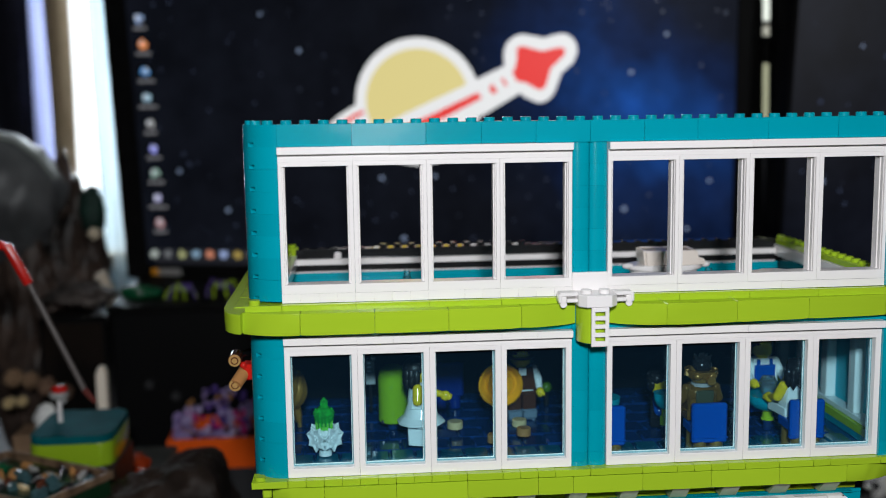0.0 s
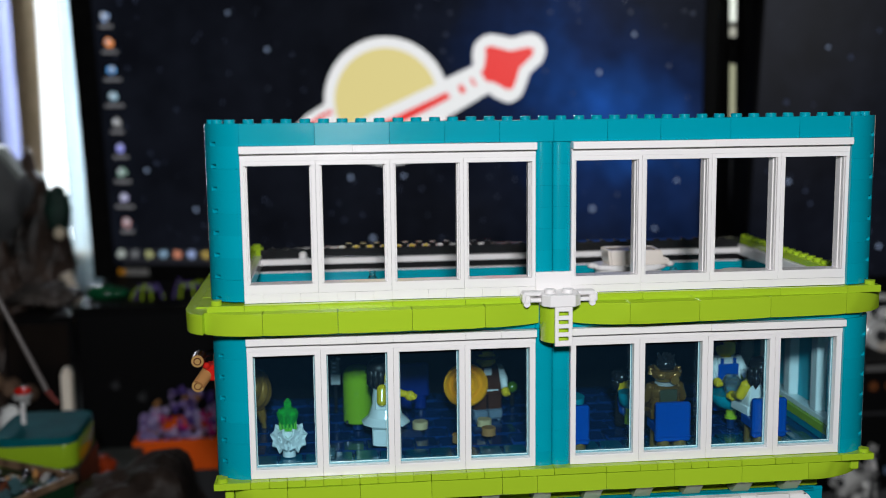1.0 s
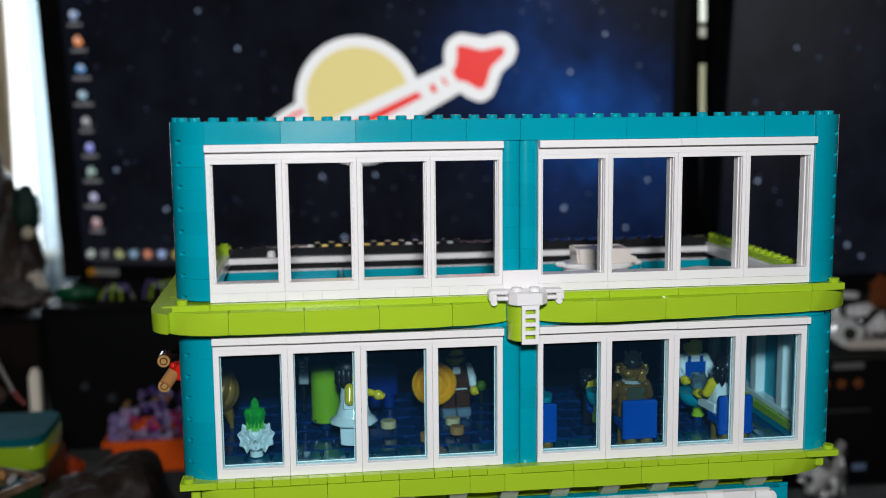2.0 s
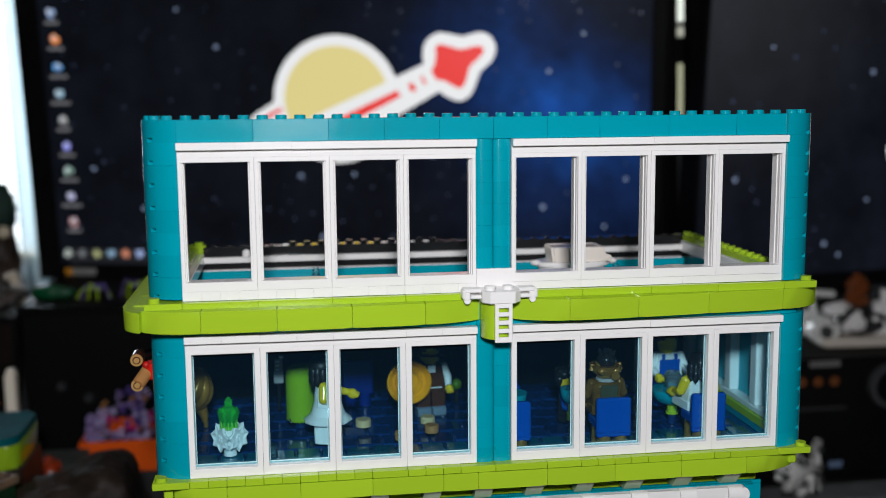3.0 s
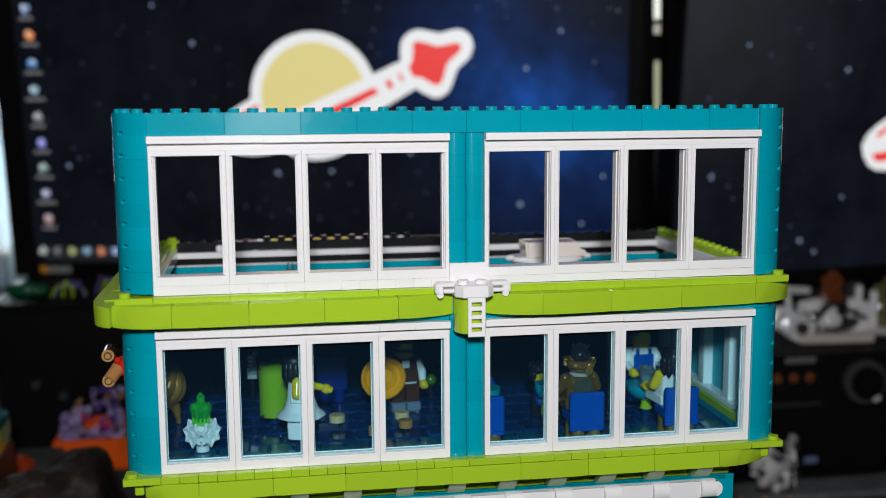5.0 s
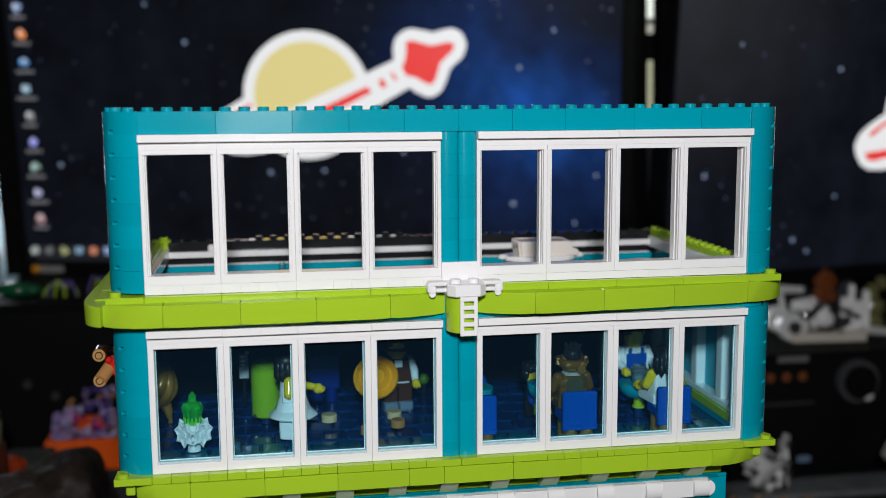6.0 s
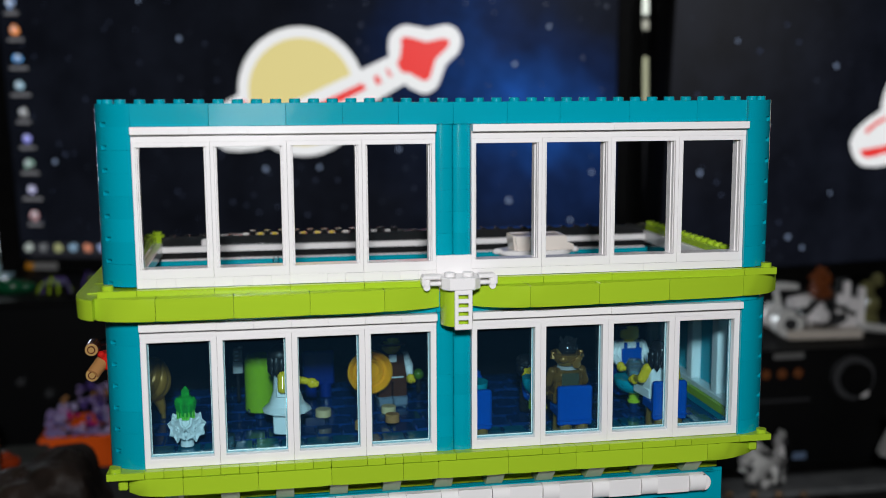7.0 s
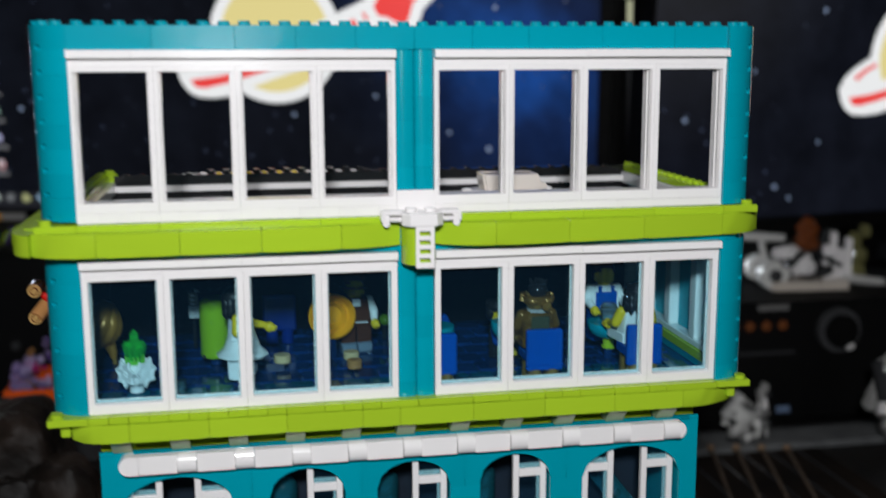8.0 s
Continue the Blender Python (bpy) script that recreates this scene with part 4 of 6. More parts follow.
def wallpaper_sign(s, u0, w0):
    """The planet, ring and rocket of the wallpaper, as plain lit shapes about (u0, w0)."""
    k = 1.0

    def P(l):
        return [(u0 + u * k, w0 + w * k) for u, w in l]

    flat(s, "planet_border", P(disc(0, 0, 64.5)), LOGO_WHITE, 0.3)
    flat(s, "ring_border", P([(-55, 2), (-64.5, -1.5), (-83, -12.5), (-94, -22), (-99, -33.5), (-95, -45), (-88, -54), (-79, -58.5), (-64, -59.5), (-46, -57.5), (-30, -52), (-30, -20)]), LOGO_WHITE, 0.4)
    flat(s, "planet", P(disc(0, 0, 53.6)), LOGO_YELLOW, 0.6)
    flat(s, "ring_band", P([(-52, -26), (-30, -20), (-13, -11.5), (51.6, 17.3), (61.8, 22.2), (92, 36), (108, 14), (104.4, 7.4), (65.6, -14.8), (30, -30), (5.8, -38), (-19.8, -47), (-40, -52), (-58, -45)]), LOGO_WHITE, 0.75)
    flat(s, "ring", P([(-86, -41.5), (-81, -48.5), (-73, -49.7), (-50, -44.8), (-33, -40), (-8, -32), (28.3, -15.7), (66.4, 3.2), (61.8, 8.8), (12.7, -13.4), (-18, -26), (-40, -34), (-60, -38.5)]), LOGO_RED, 0.9)
    flat(s, "ring_tip", P([(-82, -21.5), (-79.5, -25.5), (-66, -15.5), (-56, -11), (-57, -7.5), (-68, -12)]), LOGO_RED, 0.5)
    flat(s, "stripe", P([(73.3, 14.6), (78, 16.6), (82, 8.7), (76.4, 6.8)]), LOGO_RED, 0.9)
    flat(s, "stripe", P([(85.6, 21.8), (88.2, 22.7), (92.4, 15.3), (89.7, 14.3)]), LOGO_RED, 0.9)
    flat(s, "rocket_border", P([(89.2, 35.3), (88.6, 43), (89.2, 50.1), (91, 55.5), (94.7, 59.8), (100, 63.5), (107.1, 65.2), (117, 63.5), (128.4, 61), (138, 63.6), (146.1, 65), (152.5, 63.4), (157.3, 59.7), (160.6, 53.5), (161.4, 46.6), (157.6, 36.8), (151, 31), (145.5, 25.9), (140, 11), (136.5, 4), (131.1, -0.3), (126.5, -2.2), (121.5, -2.2), (110.1, 2.9), (104.4, 7.4)]), LOGO_WHITE, 0.5)
    flat(s, "rocket", P([(101.2, 50), (103.5, 53), (108.3, 53.4), (126.7, 48.2), (143, 51.6), (147.5, 51), (149.8, 47.8), (147.5, 42.9), (135.3, 31.5), (131, 16.6), (128.6, 12), (125.4, 10.4), (121.5, 11.2), (110.1, 17.9), (101.5, 19.1), (97, 28), (100.4, 33.5), (102.1, 44.5)]), LOGO_RED, 0.8)


STAR = glowing("screen_star", (0.40, 0.52, 0.78), 0.42)
FAINT = glowing("screen_faint_star", (0.06, 0.08, 0.15), 0.5)


SX, SZ = -0.2561, -0.0804
MA = tilted(116, 676.8 - 256.1 * 0.116 - 80.4 * 0.171, 171, SX, SZ)
KX = math.sqrt(1 + SX * SX)
mon_a, scr_a = monitor(MA, 600 * KX, 358, SCREEN_A, "wide black monitor showing a night-sky wallpaper with a planet")


def on_a(x, z):
    """From the plan's x and z to the screen's own millimetres."""
    p = MA.inverted() @ at_mm(x, 676.8 + SX * x + SZ * z, z)
    return p.x / MM, p.z / MM


wallpaper_sign(scr_a, *on_a(113.2, 164.2))
ICONS = [(-172.5, 254, (0.30, 0.45, 0.75)), (-170, 228, (0.85, 0.30, 0.10)), (-169, 199.6, (0.10, 0.38, 0.85)), (-169, 172.6, (0.30, 0.48, 0.60)), (-168, 145, (0.35, 0.36, 0.36)),
         (-166, 118.5, (0.32, 0.34, 0.90)), (-165.5, 92, (0.25, 0.42, 0.35)), (-165, 65, (0.42, 0.42, 0.66)), (-164, 38, (0.55, 0.30, 0.32))]
ICON_PALE = glowing("screen_pale", (0.7, 0.74, 0.8), 0.7)


def blob(u, w, r, seed, n=11):
    q = random.Random(seed)
    return [(u + r * k * math.cos(2 * math.pi * i / n), w + r * k * math.sin(2 * math.pi * i / n)) for i in range(n) for k in (q.uniform(0.72, 1.12),)]


for i, (x, z, c) in enumerate(ICONS):
    u, w = on_a(x, z)
    g = glowing("icon_%s" % "abcdefghi"[i], c, 0.9)
    flat(scr_a, "desktop_icon", blob(u, w, 5.4, 40 + i), g, 0.4)
    flat(scr_a, "icon_shine", blob(u - 2.0 + i % 3, w + 2.0 - i % 2, 2.4, 60 + i), ICON_PALE, 0.6)
    flat(scr_a, "icon_shade", blob(u + 1.8 - i % 3, w - 1.6 + i % 2, 2.2, 80 + i), g if i % 2 else ICON_LABEL, 0.7)
    h = 7.5 + (i * 5 % 4)
    flat(scr_a, "icon_caption", [(u - h, w - 11), (u + h, w - 11), (u + h, w - 8.2), (u - h, w - 8.2)], ICON_LABEL, 0.4)
TASKS = [(0.40, 0.45, 0.42), (0.16, 0.17, 0.18), (0.40, 0.42, 0.20), (0.25, 0.40, 0.55), (0.65, 0.25, 0.15), (0.35, 0.45, 0.75), (0.45, 0.33, 0.08), (0.30, 0.32, 0.35)]
u0, w0 = on_a(0, -4)
flat(scr_a, "task_bar", [(-300, w0 - 4), (300, w0 - 4), (300, w0 + 13), (-300, w0 + 13)], glowing("task_bar_dark", (0.012, 0.013, 0.018), 0.8), 0.2)
for i, c in enumerate(TASKS):
    u, w = on_a(-172.5 + 15.4 * i, 3.6)
    flat(scr_a, "task_icon", blob(u, w, 4.8, 20 + i), glowing("task_%s" % "abcdefgh"[i], c, 0.8), 0.4)
bm = bmesh.new()
u, w = on_a(-158.5, -15.4)
bm_box(bm, u - 16, u + 17, -4.6, -4.05, w - 3.6, w + 3.6)
lab = new("bezel_label", finish(bm, "bezel_label", GREY))
lab.parent = mon_a
lab["label"] = "plain grey label bar on the bezel"
bm = bmesh.new()
bm_box(bm, u - 17, u - 9, -4.9, -4.62, w - 3.2, w + 3.2)
dot = new("bezel_mark", finish(bm, "bezel_mark", ORANGE))
dot.parent = mon_a
SX2, SZ2 = 0.171, -0.08
MB = tilted(447 + 290, 439.3 + 171.1 * 0.737 - 80 * 0.165, 165, SX2, SZ2)
mon_b, scr_b = monitor(MB, 585, 358, SCREEN_B, "wide black monitor showing a dark starry wallpaper", 4)
pb = MB.inverted() @ at_mm(756.5, 558, 144.5)
wallpaper_sign(scr_b, pb.x / MM, pb.z / MM)
for x, z, r in ((-6, 218, 3.0), (319.4, 190.3, 2.8), (75.9, 86.9, 3.2), (316.5, 55, 3.6), (-88, 52.5, 3.2), (97.6, 23.2, 3.6), (-138.8, 94.5, 3.0), (260.9, 132, 2.6), (130, 88.6, 2.8),
                (395.8, 83.6, 2.6), (376.7, 35.3, 2.6), (278.6, 71.1, 2.6), (208.4, 106.9, 2.6), (351, 226, 2.4), (-44.6, 255.6, 2.4)):
    flat(scr_a, "screen_star", disc(*on_a(x, z), r * 0.75, 12), STAR, 0.25)
rnd = random.Random(21)
for k in range(170):
    flat(scr_a, "faint_star", disc(rnd.uniform(-300, 300), rnd.uniform(-170, 160), rnd.uniform(0.6, 1.7), 6), FAINT, 0.22)
for x, z, r in ((634.5, 187, 3.2), (593.6, 16.9, 3.4), (487.5, 84.8, 3.4), (611.5, 4.8, 2.6), (560, 130, 2.2), (520, 210, 2.2), (640, 60, 2.4)):
    p = MB.inverted() @ at_mm(x, 439.3 + 0.171 * x - 0.08 * z, z)
    flat(scr_b, "screen_star", disc(p.x / MM, p.z / MM, r * 0.75, 12), STAR, 0.25)
for k in range(30):
    flat(scr_b, "faint_star", disc(rnd.uniform(-280, 280), rnd.uniform(-170, 160), rnd.uniform(1.0, 2.4), 8), FAINT, 0.22)
# glowing rods added in place of window light showing between the monitors
tube = thing("gap_glow_rods", 440, 545, -60, "added glowing rods standing in for daylight between the two monitors", "lamp")
for nm, z0, z1, r, mat in (("tube", 236, 330, 3.0, glowing("daylight_glow", (0.93, 1.0, 0.9), 1.0)), ("bulb", 222, 231, 3.0, glowing("dim_daylight_glow", (0.6, 0.6, 0.5), 0.7)), ("tube", 140, 196, 2.5, glowing("faint_daylight_glow", (0.62, 0.64, 0.42), 0.6)), ("socket", 196, 222, 1.8, BEZEL), ("socket", 231, 236, 1.6, BEZEL), ("pole", -60, 140, 2.4, DARKGREY)):
    bm = bmesh.new()
    bm_tube(bm, [(440 + (z0 - 245) * -0.02, 545, z0), (440 + (z1 - 245) * -0.02, 545, z1)], r, r, 14)
    part(nm, bm, mat, tube, "", True)
bm = bmesh.new()
bm_box(bm, 425, 455, 530, 560, -195, -60, 2)
part("foot", bm, BEZEL, tube)


# ---- inside the window storey ----
FLOOR_Z = -3.2
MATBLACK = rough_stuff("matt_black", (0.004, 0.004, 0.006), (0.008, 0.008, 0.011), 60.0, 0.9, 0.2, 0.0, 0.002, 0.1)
# lighter blue under the gaps: the glints at the brick joints put into colour
bm = bmesh.new()
bm_box(bm, 8.1, 295.9, 8.2, 140.9, -6.4, FLOOR_Z - 0.4)
part("floor_base", bm, plastic("sea_blue_plastic", (0.006, 0.055, 0.16)), mid)
rnd = random.Random(7)
bm = bmesh.new()
bm_box(bm, 0.25, 11.75, 0.3, 15.7, 0, 3.0, 0.8)
FLOOR_TILE = finish(bm, "floor_brick", CLEARBLUE, True)
FRONT_TILE = FLOOR_TILE.copy()
FRONT_TILE.materials[0] = plastic("sea_teal_plastic", (0.004, 0.098, 0.16), vary=0.2, wave=0.5)
for j in range(8):
    for i in range(-1, 25):
        x = 8.4 + 12 * i + (6 if j % 2 else 0)
        if x < 8 or x > 283.5:
            continue
        put("floor_brick", FRONT_TILE if j < 2 else FLOOR_TILE, mid, x, 9.0 + 16 * j, FLOOR_Z - 2.6 + rnd.choice((0, 0, 0.25, 0.7)))
# black sheets over the teal walls: the deep room's shade put into colour
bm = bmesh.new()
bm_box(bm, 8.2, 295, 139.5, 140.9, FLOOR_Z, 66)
part("wall_lining", bm, MATBLACK, mid, "matt black sheet standing in for shade at the back wall")
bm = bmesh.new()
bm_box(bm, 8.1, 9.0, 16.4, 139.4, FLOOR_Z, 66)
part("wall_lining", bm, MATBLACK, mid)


rnd_hair = random.Random(2)


def doll(x, y, z, rz, legs, torso, arms, skin, hair, label, sit=False, dress=None, reach=(35, 35), long_hair=False, mask=None, bib=None, boots=None):
    """A plain toy doll in one mesh, facing -y before its turn."""
    mats = [legs, torso, arms, skin, hair, dress or legs, mask or skin, bib or torso, boots or legs]
    bm = bmesh.new()
    if sit:
        for s in (-1, 1):
            bm_box(bm, s * 4 - 3.7, s * 4 + 3.7, -11.0, 3.6, 0.0, 5.2, 0.6, 0)
            bm_box(bm, s * 4 - 3.7, s * 4 + 3.7, -13.5, -10.0, 0.0, 8.0, 0.6, 0)
        base = 4.6
    else:
        for s in (-1, 1):
            bm_box(bm, s * 4 - 3.7, s * 4 + 3.7, -3.0, 3.6 if dress is None else 5.4, 0.0, 13.2, 0.7, 0)
            bm_box(bm, s * 4 - 3.7, s * 4 + 3.7, -5.0, -2.0, 0.0, 4.6, 0.6, 8)
            bm_box(bm, s * 4 - 3.75, s * 4 + 3.75, -3.2, 3.7, -3.0 if boots else 0.0, 5.0, 0.4, 8)
        bm_box(bm, -7.6, 7.6, -3.2, 3.6, 12.6, 15.4, 0.5, 0)
        base = 15.2 if dress is None else 18.0
    if dress is not None:
        bm_cyl(bm, 0, 0, 10.2, 10.8, 11.8, 12.0, 10, 5)
        bm_cyl(bm, 0, 0, 10.8, 13.6, 12.0, 8.8, 10, 5)
        bm_cyl(bm, 0, 0, 13.6, 21.0, 8.8, 6.2, 10, 5)
        bm_cyl(bm, 0, 0.4, 21.0, 29.2, 6.2, 5.2, 16, 5)
    vs = bm_box(bm, -7.6, 7.6, -3.7, 3.7, base, base + 12.6, 0.5, 1)
    for v in {v for f in bm.faces if f.material_index == 1 for v in f.verts}:
        t = (v.co.z / MM - base) / 12.6
        v.co.x *= 1 - 0.24 * t
        v.co.y *= 1 - 0.10 * t
    if mask is not None:
        bm_box(bm, -4.4, 4.4, 4.9, 6.1, base + 4.0, base + 10.6, 0.5, 7)
        bm_cyl(bm, 0, 0.6, base + 12.0, base + 13.4, 5.4, 4.6, 18, 8)
        bm_ball(bm, 0, 0.4, base + 8.0, 8.2, 5.2, 5.4, 1, 3)
        bm_ball(bm, 0, 1.5, base + 3.5, 7.4, 4.6, 5.0, 1, 3)
    if bib is not None:
        bm_box(bm, -5.6, 5.6, -4.1, -3.3, base + 0.6, base + 9.4, 0.2, 7)
        for s in (-1, 1):
            bm_box(bm, s * 3.4 - 0.9, s * 3.4 + 0.9, -3.9, -3.2, base + 8.6, base + 12.4, 0, 7)
    for s, a in zip((-1, 1), reach):
        c, sn = math.cos(radians(a or 0)), math.sin(radians(a or 0))
        sh = Vector((s * 7.2, 0.2, base + 10.4))
        el = Vector((s * 9.2, -1.5 * sn, base + 5.0))
        hd = Vector((s * 8.6, -2.0 - 8.0 * sn, base + 4.6 - 5.0 * c))
        bm_tube(bm, [sh, el], 2.5, 2.4, 12, 2)
        bm_ball(bm, *sh, 2.6, 2.6, 2.6, 2, 2)
        bm_ball(bm, *el, 2.4, 2.4, 2.4, 2, 2)
        if a is None:  # the lower arm is tucked away
            continue
        bm_tube(bm, [el, hd], 2.3, 1.6, 10, 3 if arms is skin else 2)
        bm_ball(bm, hd.x, hd.y - 1, hd.z - 0.6, 2.3, 2.7, 2.7, 3, 2)
        for q in (-1, 1):
            bm_ball(bm, hd.x + 1.3 * q, hd.y - 2.9, hd.z - 1.0, 1.0, 1.6, 1.5, 3, 1)
    h0 = base + 12.6
    bm_cyl(bm, 0, 0, h0, h0 + 1.2, 3.0, 3.0, 14, 3)
    bm_cyl(bm, 0, 0, h0 + 1.1, h0 + 2.2, 4.2, 5.0, 18, 3)
    bm_cyl(bm, 0, 0, h0 + 2.2, h0 + 8.2, 5.0, 5.0, 18, 3)
    bm_cyl(bm, 0, 0, h0 + 8.2, h0 + 9.4, 5.0, 4.0, 18, 3)
    if hair is not None and mask is not None:
        bm_ball(bm, 0, 0.9, h0 + 9.0, 5.0, 5.0, 4.6, 4, 2)
        for k in range(13):  # ruffled tufts
            a = 2.4 * k
            d = 3.6 * math.sqrt(k / 13)
            u = Vector((d * math.cos(a), 0.8 + d * math.sin(a), h0 + 11.2 - 0.25 * d))
            bm_tube(bm, [u, u + Vector((0.5 * math.cos(a) + rnd_hair.uniform(-0.5, 0.5), 0.6 * math.sin(a), 2.4)), u + Vector((0.9 * math.cos(a) + rnd_hair.uniform(-0.9, 0.9), 0.9 * math.sin(a), 3.7))], 1.3, 0.4, 6, 4)
    elif hair is not None:
        bm_ball(bm, 0, 0.9, h0 + 7.6, 6.0, 5.9, 4.2, 4, 2)
        bm_ball(bm, 0, 3.0, h0 + 4.6, 5.6, 3.4, 4.6, 4, 2)
        if long_hair:
            bm_ball(bm, 0.0, 2.6, h0 + 7.0, 7.4, 6.4, 5.2, 4, 2)
            bm_ball(bm, 0.3, 3.4, h0 + 3.8, 7.2, 4.6, 5.6, 4, 2)
            for k in range(16):  # waves of the long hair
                a = -0.5 + 4.1 * (k % 8) / 7
                bm_ball(bm, 6.2 * math.cos(a), 2.8 + 4.2 * math.sin(a), h0 + (3.6 if k < 8 else 1.0) + rnd_hair.uniform(-0.8, 0.8), 2.0, 2.0, 4.2, 4, 1)
        for k in range(7):
            a = k * 0.9
            bm_ball(bm, 4.2 * math.cos(a), 1.2 + 3.6 * math.sin(a), h0 + 9.6, 1.8, 1.8, 1.6, 4, 1)
    if boots is not None and mask is None:  # shirt front, belt line and the brim of a hat pulled low
        bm_prism(bm, [(-2.0, -4.0), (2.0, -4.0), (2.0, -3.0), (-2.0, -3.0)], base + 8.4, base + 12.2, 2)
        bm_box(bm, -5.6, 5.6, -4.0, -3.2, base - 0.2, base + 0.4, 0, 2)
        bm_cyl(bm, 0, 0, h0 + 5.0, h0 + 6.0, 8.2, 7.8, 22, 4)
    if mask is not None:
        bm_cyl(bm, 0, 0, h0 + 3.2, h0 + 7.0, 6.4, 8.0, 20, 6)
        for s in (-1, 1):
            bm_ball(bm, s * 3.4, 5.6, h0 + 4.9, 2.6, 1.8, 1.9, 6, 2)
        for s in (-1, 1):
            bm_cyl(bm, s * 7.0, 0.6, h0 + 4.5, h0 + 7.6, 1.6, 0.9, 8, 6)
        bm_cyl(bm, -2.2, 7.0, h0 + 1.8, h0 + 3.8, 2.1, 2.1, 14, 6, Matrix.Rotation(radians(90), 4, "X"))
    me = finish(bm, "toy_doll", mats, True)
    return solo("toy_doll", me, x, y, z, label, "doll", rz, "dolls in the building")


OLIVEGREY = plastic("olive_grey_plastic", (0.055, 0.06, 0.035))
CHAIRDARK = plastic("dark_blue_plastic", (0.003, 0.022, 0.17))
GREYBLUE = plastic("grey_blue_plastic", (0.16, 0.21, 0.27))
VEST = plastic("red_brown_plastic", (0.075, 0.026, 0.013))
BRONZE = plastic("bronze_plastic", (0.30, 0.15, 0.035), rough=0.22, metal=0.5)
HAIR = plastic("black_hair_plastic", (0.012, 0.011, 0.011), rough=0.42, wave=0.5)
DARKGOLD = plastic("dark_gold_plastic", (0.20, 0.10, 0.022), rough=0.14, metal=0.45)
doll(78.2, 44, 0.2, 77, AQUA, AQUA, YELLOW, YELLOW, HAIR, "toy doll in a white flared dress with long black hair", dress=AQUA, reach=(None, 80), long_hair=True)
doll(134, 86, -1.9, 6, VEST, VEST, AQUA, YELLOW, BROWN, "toy doll with brown waistcoat, white sleeves and brown hat", reach=(20, 30), boots=GREYBLUE)
doll(257.6, 66, 3.6, 4, BLUE, AQUA, AQUA, YELLOW, BROWN, "toy doll in blue dungarees behind a round table", bib=BLUE, reach=(60, 60))
doll(211, 23, 13.4, 184, DARKGOLD, DARKGOLD, DARKGOLD, GOLD, BLACK, "golden masked toy doll with black hair on a chair", sit=True, mask=BRONZE, bib=OLIVEGREY, boots=GREY, reach=(25, 25))
doll(259.6, 26, 12.0, 187, AQUA, AQUA, YELLOW, YELLOW, BLACK, "toy doll in a white top seated on a blue chair", sit=True, reach=(45, 70), long_hair=True)
doll(203, 66, -2.4, 70, BLACK, BLACK, BLUE, YELLOW, BLACK, "toy doll with black clothes, blue sleeves and black hair", sit=True)
doll(172, 84, -2.4, 8, BLUE, BLUE, BLUE, NOUGAT, BLUE, "toy doll in dark blue seated behind a round table", sit=True, reach=(45, 45))


def chair(x, y, mat=BLUE, label="blue plastic toy chair on round golden feet", feet=GOLD):
    """A moulded blue toy chair on round feet; its back is towards the window."""
    c = thing("toy_chair", x, y, FLOOR_Z, label, "toy chair", "chairs in the building")
    bm = bmesh.new()
    bm_box(bm, x - 8.4, x + 8.4, y - 1.7, y + 1.7, 4.7, 23.7, 0.8)
    bm_box(bm, x - 8.6, x + 8.6, y - 2.2, y - 1.0, 7.1, 7.7, 0.2)
    part("backrest", bm, mat, c)
    bm = bmesh.new()
    bm_box(bm, x - 8.0, x + 8.0, y + 1.8, y + 15.0, 8.0, 12.6, 0.6)
    part("seat", bm, mat, c)
    for dx, dy in ((-4, 1.4), (4, 1.4), (-4, 12), (4, 12)):
        bm = bmesh.new()
        bm_cyl(bm, x + dx, y + dy, FLOOR_Z + 1.0, 8.0, 3.2, 3.0, 14)
        part("foot", bm, feet, c, "", True)
    return c


chair(212, 12.6)
chair(259.2, 12.6)
chair(163.6, 13.6)
chair(96.8, 108, CHAIRDARK, "dark blue plastic toy chair deep inside the building", CHAIRDARK)


CLEARJAR = clear_pane("pale_clear_plastic", (0.92, 0.97, 0.98), 0.06, 0.14, (0.55, 0.75, 0.77))


def round_table(x, y, r, z):
    t = thing("round_table", x, y, FLOOR_Z, "round teal bowl-shaped toy table on a lime leg", "toy table", "tables in the building")
    bm = bmesh.new()
    for k in range(6):
        a0, a1 = radians(24 + 11 * k), radians(35 + 11 * k)
        bm_cyl(bm, x, y, z - 1.6 + 7.6 * (1 - math.cos(a0)), z - 1.6 + 7.6 * (1 - math.cos(a1)), r * math.sin(a0), r * math.sin(a1), 28)
    bm_cyl(bm, x, y, z + 6.0, z + 7.4, r, r, 28)
    part("tabletop", bm, TEAL, t, "", True)
    bm = bmesh.new()
    bm_cyl(bm, x, y, 3.0, z - 4.8, 3.2, 3.2, 16)
    bm_cyl(bm, x, y, z - 5, z - 0.6, 2.6, 2.6, 16)
    part("leg", bm, LIME, t, "", True)
    bm = bmesh.new()
    bm_cyl(bm, x, y, FLOOR_Z + 1.0, 3.0, 2.2, 2.2, 14)
    part("stem", bm, CLEARBLUE, t, "", True)


round_table(255.0, 50, 10.4, 8.9)
round_table(167.5, 38, 8.0, 14.0)
round_table(202, 48, 6.5, 12.0)
bm = bmesh.new()
bm_cyl(bm, 0, 0, -2.8, 3.6, 3.4, 4.6, 20)
bm_cyl(bm, 0, 0, 3.6, 6.2, 4.6, 3.2, 20)
solo("glass_jar", finish(bm, "glass_jar", CLEARJAR, True), 255.0, 50, 19.1, "clear plastic jar on the round table", "jar")

